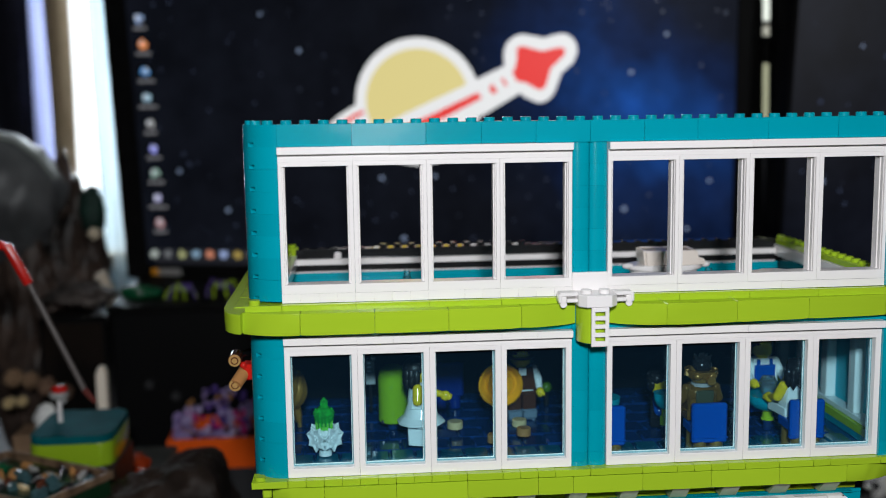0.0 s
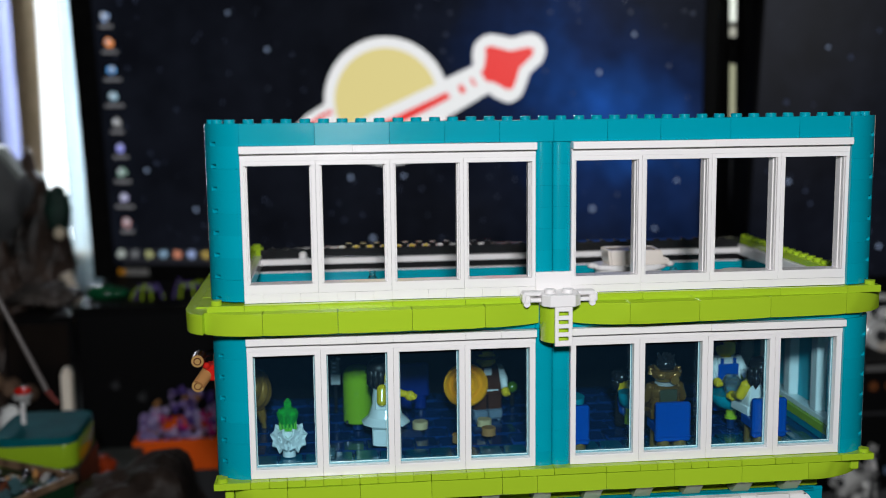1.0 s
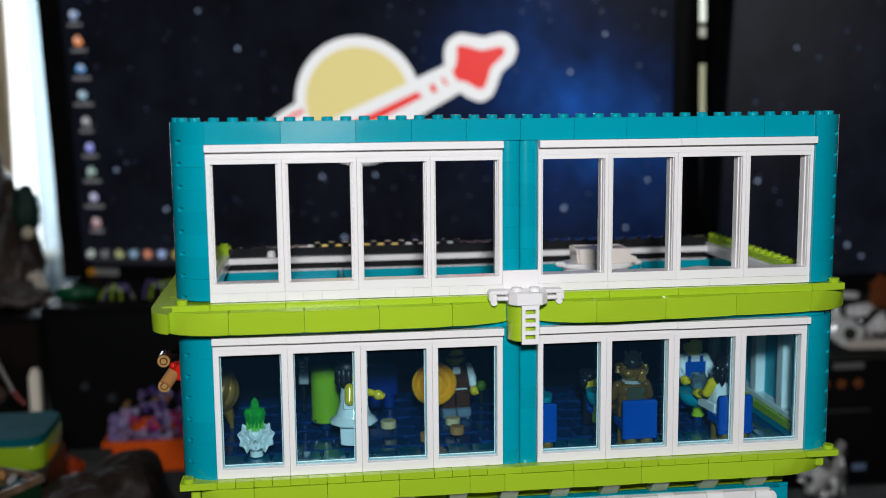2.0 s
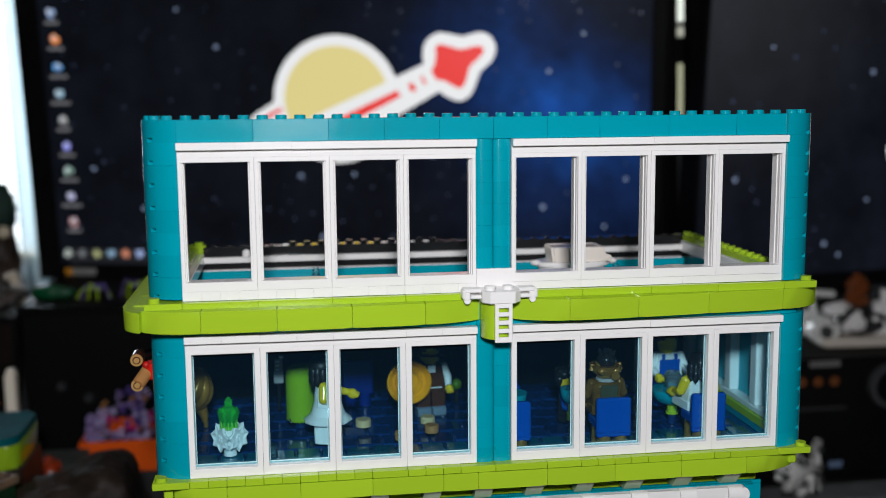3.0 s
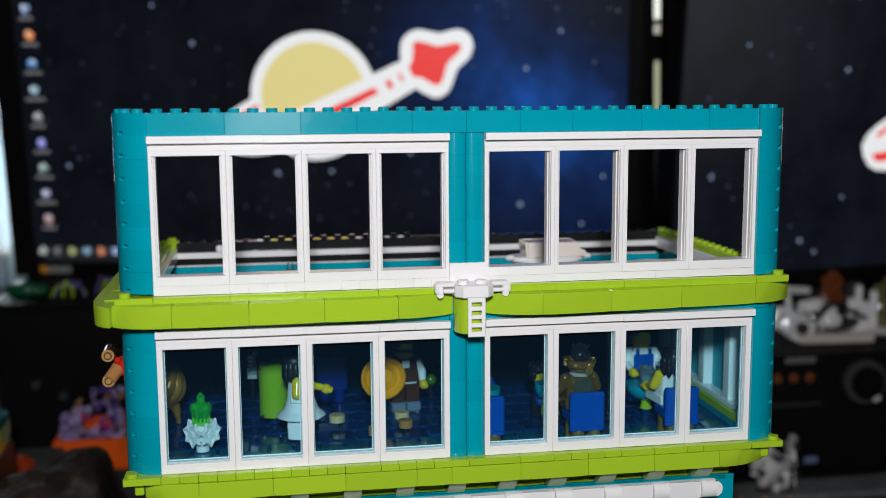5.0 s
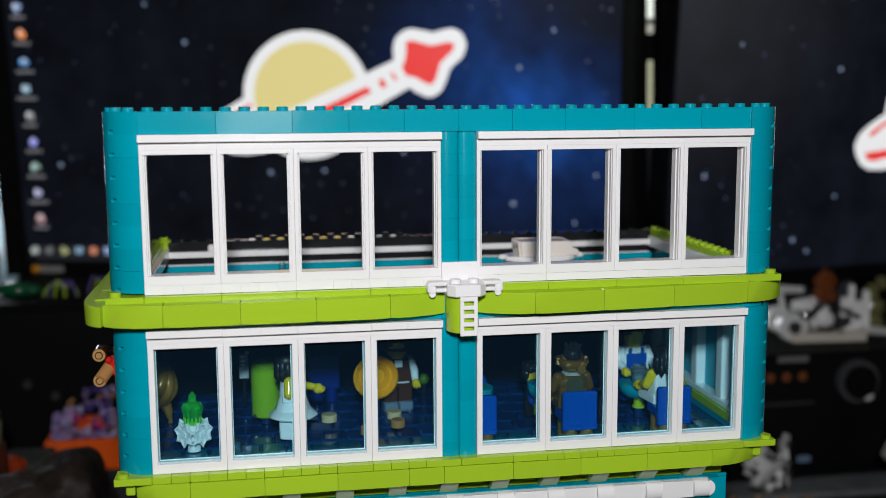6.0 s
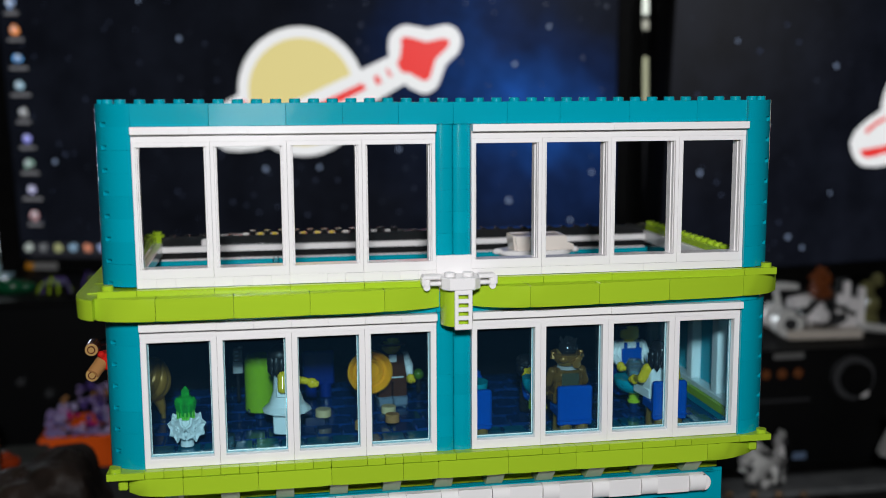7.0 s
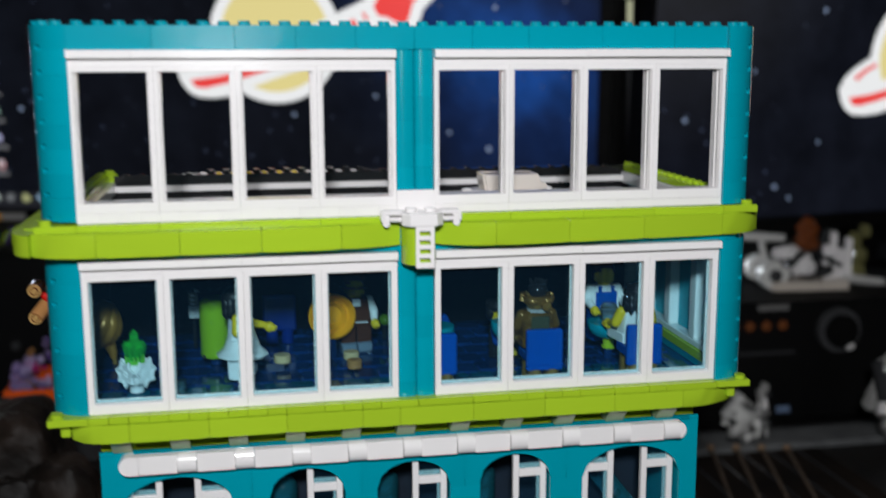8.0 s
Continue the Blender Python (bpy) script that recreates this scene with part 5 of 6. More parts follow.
plant = thing("spiky_planter", 31.5, 37, FLOOR_Z, "white spiky planter holding a green crystal", "planter")
bm = bmesh.new()
bm_cyl(bm, 31.5, 37, FLOOR_Z + 1.0, 1.6, 3.2, 3.0, 18)
bm_cyl(bm, 31.5, 37, 1.5, 3.6, 2.4, 4.6, 18)
bm_cyl(bm, 31.5, 37, 3.6, 11.0, 4.6, 5.0, 18)
pot = part("pot", bm, AQUA, plant, "white round pot", True)
for k in range(4):  # star-shaped discs set round the pot
    bm = bmesh.new()
    turn = Matrix.Translation(Vector((31.5, 37, 7.0)) * MM) @ Matrix.Rotation(radians(45 + 90 * k), 4, "Z")
    tips = [(r * math.cos(radians(180 / 7 * i + 13)), r * math.sin(radians(180 / 7 * i + 13))) for i in range(14) for r in ((6.6 if i % 2 == 0 else 4.5),)]
    levels = [[bm.verts.new(Vector((u * k, dy, w * k)) * MM) for u, w in tips] for k, dy in ((0.72, -4.6), (0.98, -5.4), (1.0, -6.3), (0.86, -6.7), (0.62, -6.0), (0.30, -5.9), (0.24, -6.4), (0.12, -6.4), (0.1, -5.4))]
    for a, b in zip(levels, levels[1:]):
        for i in range(14):
            j = (i + 1) % 14
            bm.faces.new((a[i], a[j], b[j], b[i]))
    bm.faces.new(levels[0][::-1])
    bm.faces.new(levels[-1])
    bmesh.ops.transform(bm, matrix=turn, verts=bm.verts[:])
    part("star", bm, AQUA, pot, "white star-shaped disc")
bm = bmesh.new()
cx, cy = 31.2, 37
bm_cyl(bm, cx, cy, 12.7, 18.5, 3.6, 5.2, 6)
bm_cyl(bm, cx, cy, 18.5, 21.5, 5.2, 3.0, 6)
bm_cyl(bm, cx + 0.2, cy, 21.4, 24.3, 1.9, 2.1, 6)
bm_cyl(bm, cx + 0.2, cy, 24.3, 26.3, 2.1, 0.3, 6)
for k in range(5):
    a = radians(72 * k + 20)
    dx, dy = math.cos(a), math.sin(a)
    bm_tube(bm, [(cx + 2.6 * dx, cy + 2.6 * dy, 12.1), (cx + 3.9 * dx, cy + 3.9 * dy, 18.7 + k % 2)], 1.3, 1.5, 6)
    bm_tube(bm, [(cx + 3.9 * dx, cy + 3.9 * dy, 18.7 + k % 2), (cx + 4.0 * dx, cy + 4.0 * dy, 20.9 + k % 2)], 1.5, 0.2, 6)
crystal = part("crystal", bm, CLEARGREEN, plant, "clear green crystal cluster")
bm = bmesh.new()
bm_cyl(bm, cx, cy, 10.3, 12.5, 3.4, 3.7, 12)
for k in range(12):
    a = radians(30 * k)
    bm_tube(bm, [(cx + 3.6 * math.cos(a), cy + 3.6 * math.sin(a), 10.3), (cx + 3.8 * math.cos(a), cy + 3.8 * math.sin(a), 14.5)], 0.55, 0.5, 6)
part("crystal_foot", bm, clear_pane("clear_lime_plastic", (0.62, 0.98, 0.34), 0.06, 0.5, (0.30, 0.95, 0.12)), crystal, "paler fluted foot of the crystal")

post = thing("green_post", 65.4, 74, FLOOR_Z, "tall bright green plastic cylinder on a clear stem", "toy pillar")
bm = bmesh.new()
for z0, z1, r0, r1 in ((2.4, 3.0, 7.0, 7.4), (3.0, 25.4, 7.4, 7.4), (25.4, 28.2, 7.4, 7.15), (28.2, 29.8, 7.15, 6.5), (29.8, 30.9, 6.5, 5.5), (30.9, 31.6, 5.5, 4.0), (31.6, 32.0, 4.0, 2.0)):
    bm_cyl(bm, 65.4, 74, z0, z1, r0, r1, 32)
part("cylinder", bm, GREEN, post, "", True)
for a in (222, 318):
    bm = bmesh.new()
    bm_box(bm, 65.4 + 7.1 * math.cos(radians(a)) - 0.9, 65.4 + 7.1 * math.cos(radians(a)) + 0.9, 74 + 7.1 * math.sin(radians(a)) - 0.7, 74 + 7.1 * math.sin(radians(a)) + 0.7, 2.2, 4.2, 0.2)
    part("notch", bm, BLACK, post, "dark notch in the foot")
bm = bmesh.new()
bm_cyl(bm, 65.4, 74, FLOOR_Z + 1.5, 2.3, 3.0, 3.0, 16)
part("stem", bm, CLEARBLUE, post, "", True)

dish = thing("orange_dish", 121.5, 74, FLOOR_Z, "round orange dish standing on edge on a clear post", "dish")
bm = bmesh.new()
prof = [(0.01, 2.2), (4.6, 2.0), (5.6, 0.2), (6.6, -0.4), (7.4, 1.0), (8.6, 0.9), (9.5, -0.2), (10.8, -1.6), (11.6, -0.9), (11.4, 1.0), (8.0, 3.0), (0.01, 3.6)]
rings = []
for r, yy in prof:
    rings.append([bm.verts.new(Vector((121.5 + r * math.cos(2 * math.pi * i / 32), 74 + yy, 19.2 + r * math.sin(2 * math.pi * i / 32))) * MM) for i in range(32)])
for a, b in zip(rings, rings[1:]):
    for i in range(32):
        bm.faces.new((a[i], a[(i + 1) % 32], b[(i + 1) % 32], b[i]))
part("bowl", bm, DISH, dish, "", True)
bm = bmesh.new()
bm_cyl(bm, 121.5, 76, FLOOR_Z + 1.5, 9.0, 2.0, 2.0, 12)
part("post", bm, CLEARBLUE, dish, "", True)

SHELLGOLD = plastic("pearl_gold_plastic", (0.40, 0.20, 0.035), rough=0.26, metal=0.35)
shell = thing("gold_shell", 17, 82, FLOOR_Z, "golden ribbed shell ornament on a thin stem", "ornament")
bm = bmesh.new()
SHELL_TURN = Matrix.Translation(Vector((10.6, 82, 18.0)) * MM) @ Matrix.Rotation(radians(24), 4, "Y")
rings = []
for j in range(15):  # a ribbed bulb about a leaning axis
    v = j / 14
    rings.append([])
    for i in range(96):
        a = 2 * math.pi * i / 96
        r = 10.4 * math.sin(math.pi * (0.04 + 0.92 * v)) ** 0.7 * (0.93 + 0.13 * abs(math.cos(5 * a + 0.8 * v)) ** 0.8)
        rings[-1].append(bm.verts.new(SHELL_TURN @ (Vector((math.cos(a) * r, math.sin(a) * r * 0.85, 12.5 - 25 * v)) * MM)))
for a, b in zip(rings, rings[1:]):
    for i in range(96):
        bm.faces.new((a[i], a[(i + 1) % 96], b[(i + 1) % 96], b[i]))
bm.faces.new(rings[0][::-1])
bm.faces.new(rings[-1])
bm_tube(bm, [(15.0, 82, 8), (16.4, 82, 4), (16.5, 82, 1)], 3.0, 1.4, 10)
part("shell", bm, SHELLGOLD, shell, "", True)
bm = bmesh.new()
bm_cyl(bm, 17, 82, FLOOR_Z + 1.5, 4, 1.2, 1.0, 10)
part("stem", bm, GOLD, shell)


def round_tile(x, y, z, mat, label, r=3.6, h=3.0):
    bm = bmesh.new()
    bm_cyl(bm, 0, 0, 0, h - 0.3, r, r, 18)
    bm_cyl(bm, 0, 0, h - 0.3, h, r, r - 0.3, 18)
    solo("round_tile", finish(bm, "round_tile", mat, True), x, y, z, label, "toy tile", 0, "round tiles on the blue floor")


round_tile(96.5, 62, 0.9, TAN, "tan round tile on the blue floor", 4.0, 3.6)
round_tile(129.4, 62, 0.9, TAN, "tan round tile on the blue floor", 3.8, 3.4)
round_tile(129.6, 48, 0.4, NOUGAT, "light brown round tile on the blue floor", 3.6, 3.8)
round_tile(113.5, 40, 0.0, NOUGAT, "light brown round tile on the blue floor", 3.2, 4.0)
round_tile(51.5, 24, 0.4, CLEAR, "clear round tile on the blue floor", 2.4, 5.5)
bm = bmesh.new()
bm_cyl(bm, 0, 0, 0, 8.4, 1.3, 1.3, 12, 1)
bm_ball(bm, 0, 0, 10.2, 3.0, 3.0, 3.2, 0, 2)
solo("toy_bush", finish(bm, "toy_bush", [plastic("dull_green_plastic", (0.08, 0.17, 0.008)), BLACK], True), 151, 104, -1.4, "small green toy bush on a thin clear stem", "toy bush")
bm = bmesh.new()
bm_cyl(bm, 0, 0, 0, 15.5, 1.0, 1.0, 14, 1)
bm_box(bm, -2.5, 2.5, -2.3, 2.3, 15.5, 21.6, 0.3)
bm_box(bm, -2.3, 2.3, -2.1, 2.1, 21.6, 28.6, 0.3, 2)
for k in range(3):
    bm_box(bm, -1.5, 0.4, -2.4, -1.9, 22.4 + 2.2 * k, 23.2 + 2.2 * k, 0.1)
bm_cyl(bm, 1.6, 0, 28.6, 29.6, 1.2)
solo("white_pillar", finish(bm, "white_pillar", [AQUA, BLACK, GREY], True), 54.4, 98, 0.5, "white and grey square toy pillar on the blue floor", "toy pillar")

# ---- fixtures on the building's left side ----
BARRELGOLD = plastic("tan_gold_plastic", (0.46, 0.27, 0.09), rough=0.25, metal=0.2)
for (x, z, dz, lab) in ((-11.2, 43, 0.0, "light brown toy barrel held by the side wall"), (-11.4, 30.8, 5.5, "light brown toy barrel tilted beside a red clip")):
    bar = thing("toy_barrel", x, 56, z, lab, "toy barrel", "barrels on the side wall")
    bm = bmesh.new()
    e0, e1 = Vector((x, 48, z)), Vector((x + (0 if dz == 0 else 4.5), 58, z + dz))
    bm_tube(bm, [e0, e0 + (e1 - e0) * 0.12, e1], 3.1, 3.3, 18)
    part("barrel", bm, BROWN if dz == 0 else NOUGAT, bar, "", True)
    bm = bmesh.new()
    bm_tube(bm, [e0 + Vector((0, -0.5, 0)), e0 + Vector((0, 0.2, 0))], 2.9, 2.9, 20)
    part("rim", bm, BARRELGOLD, bar)
    bm = bmesh.new()
    bm_tube(bm, [e0 + Vector((0, -0.7, 0)), e0 + Vector((0, -0.2, 0))], 1.9, 1.9, 16)
    part("groove", bm, BROWN, bar)
    bm = bmesh.new()
    bm_tube(bm, [e0 + Vector((0, -1.0, 0)), e0 + Vector((0, -0.4, 0))], 1.35, 1.2, 14)
    part("cap", bm, BARRELGOLD, bar)
    bm = bmesh.new()
    bm_tube(bm, [e1 - Vector((0, 2, 0)), Vector((0.5, 64, z + 3))], 1.6, 1.6, 8)
    part("clip_rod", bm, BLACK, bar)
bm = bmesh.new()
bm_box(bm, -3.5, 3.5, -5, 5, -4.5, 3.5, 1.0)
bm_ball(bm, -2.5, -5.0, 3.4, 1.8, 1.8, 1.8)
solo("red_clip", finish(bm, "red_clip", RED, True), -5.2, 58, 36, "red toy clip on the side wall", "toy clip")
bm = bmesh.new()
bm_box(bm, -1.4, 1.4, -3, 3, -6, 6, 0.4)
solo("white_clip", finish(bm, "white_clip", AQUA), -1.6, 50, 27, "white toy plate on the side wall", "toy plate")
bm = bmesh.new()
for k in range(5):
    bm_ball(bm, 0, 0, 1.2 + 1.9 * k, 0.9, 0.9, 0.9, 0, 1)
bm_tube(bm, [(0.4, 0, 0), (0.4, 0, 10)], 0.4, 0.4, 6)
solo("bead_string", finish(bm, "bead_string", WHITE), -1.0, 34, 85, "row of small white beads beside the wall", "beads")

# ---- desk: left of the building ----
DARKCLOTH = rough_stuff("black_brown_cloth", (0.004, 0.003, 0.0025), (0.016, 0.010, 0.007), 14.0, 0.9, 0.8, 0.0, 0.004, 0.15)
ROCKMAT = rough_stuff("dark_glossy_rock", (0.008, 0.0055, 0.004), (0.03, 0.021, 0.015), 26.0, 0.42, 0.9, 0.0, 0.004)
CARD = rough_stuff("brown_card", (0.20, 0.12, 0.07), (0.30, 0.19, 0.11), 40.0, 0.8, 0.3)
TRAYRIM = rough_stuff("brown_tray_rim", (0.07, 0.042, 0.025), (0.22, 0.14, 0.085), 90.0, 0.35, 0.6)


def lumpy(bm, x, y, z, rx, ry, rz, amp, seed, mat=0, sub=4, freq=2.2):
    vs = bm_ball(bm, 0, 0, 0, 1, 1, 1, mat, sub)
    for v in vs:
        d = v.co.normalized()
        k = 1 + amp * noise.fractal(d * freq + Vector((seed, seed * 2, 0)), 0.9, 2.0, 4)
        v.co = Vector((x + d.x * rx * k, y + d.y * ry * k, z + d.z * rz * k)) * MM


LEATHER = rough_stuff("dark_brown_leather", (0.006, 0.004, 0.003), (0.034, 0.021, 0.015), 16.0, 0.6, 1.0, 0.0, 0.010, 0.25)
pouch = thing("leather_bag", -62, 245, -195, "slumped dark brown leather bag beside the building", "bag")


def cushion(bm, c, size, tilt, seed, power=5.5, amp=0.12):
    """A padded box with soft corners and shallow dents, leaning sideways by tilt degrees."""
    lean = Matrix.Rotation(radians(tilt), 3, "Y")
    for v in bm_ball(bm, 0, 0, 0, 1, 1, 1, 0, 5):
        d = v.co.normalized()
        k = (abs(d.x) ** power + abs(d.y) ** power + abs(d.z) ** power) ** (-1 / power)
        k *= 1 + amp * noise.fractal(d * 2.4 + Vector((seed, 0, seed)), 0.8, 2.0, 4)
        v.co = (Vector(c) + lean @ Vector([d[i] * k * size[i] for i in range(3)])) * MM


for nm, c, size, tilt, sd in (("body", (-84, 268, -146), (52, 34, 58), -22, 3.1), ("flap", (-46, 226, -152), (36, 22, 44), -14, 7.3)):
    bm = bmesh.new()
    cushion(bm, c, size, tilt, sd)
    part(nm, bm, LEATHER, pouch, "", True)

CABINETBLACK = plastic("satin_black", (0.005, 0.005, 0.0055), rough=0.3)
CABINETBLACK.node_tree.nodes["Principled BSDF"].inputs["Specular IOR Level"].default_value = 0.12
cabinet = thing("black_cabinet", -110, 640, -195, "low black cabinet under the monitor", "cabinet")
bm = bmesh.new()
bm_box(bm, -183, 330, 545, 800, -195, -27, 2)
part("body", bm, CABINETBLACK, cabinet)
bm = bmesh.new()
bm_box(bm, -186, 333, 540, 803, -26.9, -21, 1)
part("top_board", bm, BEZEL, cabinet)
for k in range(3):
    bm = bmesh.new()
    bm_cyl(bm, -150 + 24 * k, 543.5, -100 - 12 * k, -92 - 12 * k, 4, 4, 12, 0, Matrix.Rotation(radians(90), 4, "X"))
    part("button", bm, DARKGREY, cabinet)


def spider(x, y, z, body, limb, label, s=1.0):
    t = thing("toy_spider", x, y, z, label, "toy", "spider toys on the cabinet")
    bm = bmesh.new()
    bm_ball(bm, x, y, z + 16 * s, 9 * s, 8 * s, 6 * s)
    bm_ball(bm, x + 6 * s, y - 6 * s, z + 15 * s, 5 * s, 5 * s, 4 * s)
    part("body", bm, body, t, "", True)
    r = random.Random(int(-x))
    for k in range(6):
        a = radians(-170 + 32 * k + r.uniform(-12, 12))
        bm = bmesh.new()
        c, sn, h, w = math.cos(a), math.sin(a), r.uniform(0.7, 1.25), r.uniform(0.8, 1.15)
        bm_tube(bm, [(x + 5 * s * c, y + 5 * s * sn, z + 14 * s), (x + 14 * s * c * w, y + 11 * s * sn, z + 20 * s * h), (x + 20 * s * c * w, y + 15 * s * sn, z + 11 * s * h), (x + 23 * s * c * w, y + 17 * s * sn, z + 0.5)], 2.0 * s, 1.3 * s, 7)
        part("leg", bm, DIMPURPLE if k % 3 == 1 else limb, t, "", True)


spider(-120, 575, -20.9, DIMPURPLE, LIME, "purple and lime toy spider", 0.7)
spider(-84, 580, -20.9, DIMPURPLE, LIME, "lime toy spider with a purple back", 0.75)
bm = bmesh.new()
bm_ball(bm, 0, 0, 4, 18, 10, 8)
bm_ball(bm, 12, 2, 3, 12, 8, 6)
GRASS = plastic("dark_green_plastic", (0.005, 0.08, 0.03))
solo("green_toy_bush", finish(bm, "green_toy_bush", GRASS, True), -165, 585, -20.9 + 2, "dark green toy bush on the cabinet", "toy bush")
bm = bmesh.new()
lumpy(bm, 0, 0, 8, 30, 18, 10, 0.5, 1.4)
solo("grey_cloth", finish(bm, "grey_cloth", rough_stuff("dark_grey_cloth", (0.008, 0.007, 0.007), (0.11, 0.09, 0.08), 20.0, 0.6, 0.8), True), -215, 570, -20.9, "crumpled dark grey cloth on the cabinet", "cloth")
speaker = thing("speaker_box", -222, 590, -195, "black box standing beside the cabinet", "box")
bm = bmesh.new()
bm_box(bm, -256, -192, 566, 612, -195, -35, 2)
part("case", bm, CABINETBLACK, speaker)
bm = bmesh.new()
bm_box(bm, -252, -196, 564, 565.9, -190, -40, 0.6)
part("front_cloth", bm, DARKCLOTH, speaker)

TUB = plastic("bright_orange", (0.80, 0.105, 0.011))
tub = thing("orange_tub", -78, 505, -195, "orange plastic tub full of lavender toy flowers", "tub")
bm = bmesh.new()
bm_box(bm, -124, -32, 472, 545, -195, -157, 1)
part("plinth", bm, DARKGREY, tub)
for x0, x1, y0, y1 in ((-124, -32, 470, 474), (-124, -32, 541, 545), (-124, -120, 474, 541), (-36, -32, 474, 541)):
    bm = bmesh.new()
    bm_box(bm, x0, x1, y0, y1, -156.9, -129, 0.8)
    part("side", bm, TUB, tub)
bm = bmesh.new()
bm_box(bm, -120, -36, 474, 541, -150, -140)
part("filling", bm, DARKGREY, tub)
rnd = random.Random(11)
bm = bmesh.new()
for k in range(130):
    x, y = rnd.uniform(-42, 42), rnd.uniform(-30, 30)
    top_z = 44 * max(0.0, 1 - (-12 - x) / 36 if x < -12 else 1 - (x + 12) / 85) * (1 - abs(y) / 60)
    z = rnd.uniform(0, max(5, top_z + 12))
    r = rnd.uniform(2.6, 5.2)
    m = rnd.choice((0, 0, 0, 0, 3, 3, 4, 4, 4, 0, 1, 2))
    for q in range(4):  # four small petals round a centre
        ang = rnd.uniform(0, 6.28)
        bm_ball(bm, x + r * 0.8 * math.cos(ang), y + rnd.uniform(-3, 3), z + r * 0.8 * math.sin(ang), r * rnd.uniform(0.4, 0.7), r * 0.5, r * rnd.uniform(0.4, 0.7), m, 1)
fm = finish(bm, "toy_flowers", [PURPLE, MAGENTA, NOUGAT, plastic("pale_lavender_plastic", (0.45, 0.37, 0.62)), DIMPURPLE], True)
fo = new("toy_flower_heap", fm)
fo.location = at_mm(-78, 507, -140)
tagged(fo, "heap of lavender and magenta toy flowers in the tub", "toy flowers", "", "stuff")
bm = bmesh.new()
lumpy(bm, 0, 0, 0, 12, 10, 9, 0.4, 5.0, 0, 3)
solo("orange_toy", finish(bm, "orange_toy", plastic("deep_orange", (0.30, 0.035, 0.008)), True), -137, 400, -127, "small orange toy lump on the mat", "toy")
bm = bmesh.new()
bm_box(bm, -30, 26, -40, 30, 0, 62, 2)
solo("grey_case", finish(bm, "grey_case", rough_stuff("dark_grey_green_card", (0.035, 0.04, 0.037), (0.055, 0.06, 0.056), 50.0, 0.7, 0.2)), -140, 440, -195, "grey box with a flat top on the desk", "box")

LIDTEAL = rough_stuff("matt_teal_lid", (0.0, 0.075, 0.09), (0.0, 0.10, 0.115), 60.0, 0.7, 0.3, 0.0, 0.001, 0.08)
gbox = thing("toy_house_box", -158, 340, -195, "lime toy box with a rounded teal lid", "toy box")
bm = bmesh.new()
bm_box(bm, -192, -130, 300, 366, -195, -92, 2)
part("plinth", bm, ROCKMAT, gbox)


def rounded(x0, x1, y0, y1, r, n=6):
    pts = []
    for cx, cy, a0 in ((x1 - r, y1 - r, 0), (x0 + r, y1 - r, 90), (x0 + r, y0 + r, 180), (x1 - r, y0 + r, 270)):
        pts += [(cx + r * math.cos(radians(a0 + 90 * i / n)), cy + r * math.sin(radians(a0 + 90 * i / n))) for i in range(n + 1)]
    return pts


bm = bmesh.new()
bm_prism(bm, rounded(-190, -131, 298, 368, 10), -92, -75, 0, 0.6)
part("body", bm, plastic("dull_lime_plastic", (0.26, 0.41, 0.016)), gbox, "", True)
bm = bmesh.new()
bm_prism(bm, rounded(-189.5, -131.5, 298.5, 367.5, 10), -74.9, -69, 0, 0.6)
part("lid", bm, LIDTEAL, gbox, "", True)
mush = thing("toy_lollipop", -176, 336, -69, "small red and grey capped toy post on the lid", "toy post")
bm = bmesh.new()
bm_cyl(bm, -176, 336, -69, -52, 2.0, 1.6, 10)
part("stem", bm, WHITE, mush, "", True)
bm = bmesh.new()
bm_ball(bm, -176, 336, -48, 7.5, 7.0, 4.5)
bm_ball(bm, -172, 333, -52, 2.6, 2.6, 2.6, 0, 1)
part("cap", bm, GREY, mush, "", True)
bm = bmesh.new()
bm_ball(bm, -175, 335, -43.6, 6.6, 6.0, 3.4)
part("top", bm, RED, mush, "", True)

crane = thing("toy_crane", -170, 232, -195, "grey toy crane rod with a red handle", "toy crane")
bm = bmesh.new()
bm_tube(bm, [(-161, 232, 54), (-146, 232, 19), (-130, 232, -18)], 1.9, 2.1, 10)
part("rod", bm, plastic("dull_grey_plastic", (0.10, 0.085, 0.08), rough=0.35), crane, "", True)
bm = bmesh.new()
bm_tube(bm, [(-205, 228, 77), (-180, 229, 80), (-171.5, 230, 77.5), (-161, 232, 53.5)], 3.6, 3.2, 10)
part("handle", bm, RED, crane, "", True)
bm = bmesh.new()
bm_tube(bm, [(-205, 228, 77), (-203, 230, -30), (-194, 234, -195)], 4.2, 4.6, 10)
part("mast", bm, DARKGREY, crane, "", True)
bm = bmesh.new()
bm_tube(bm, [(-130.5, 232, -17), (-127, 232, -22), (-123.5, 232, -26)], 2.5, 1.6, 10)
part("tip", bm, plastic("dark_red_plastic", (0.12, 0.03, 0.025)), crane, "", True)

tray = thing("parts_tray", -152, 255, -195, "dark tray with a thin brown rim holding small toy parts", "tray")
TRAY_TURN = Matrix.Translation(Vector((-150, 262, 0)) * MM) @ Matrix.Rotation(radians(-32), 4, "Z")


def turned(bm):
    bmesh.ops.transform(bm, matrix=TRAY_TURN, verts=bm.verts[:])
    return bm


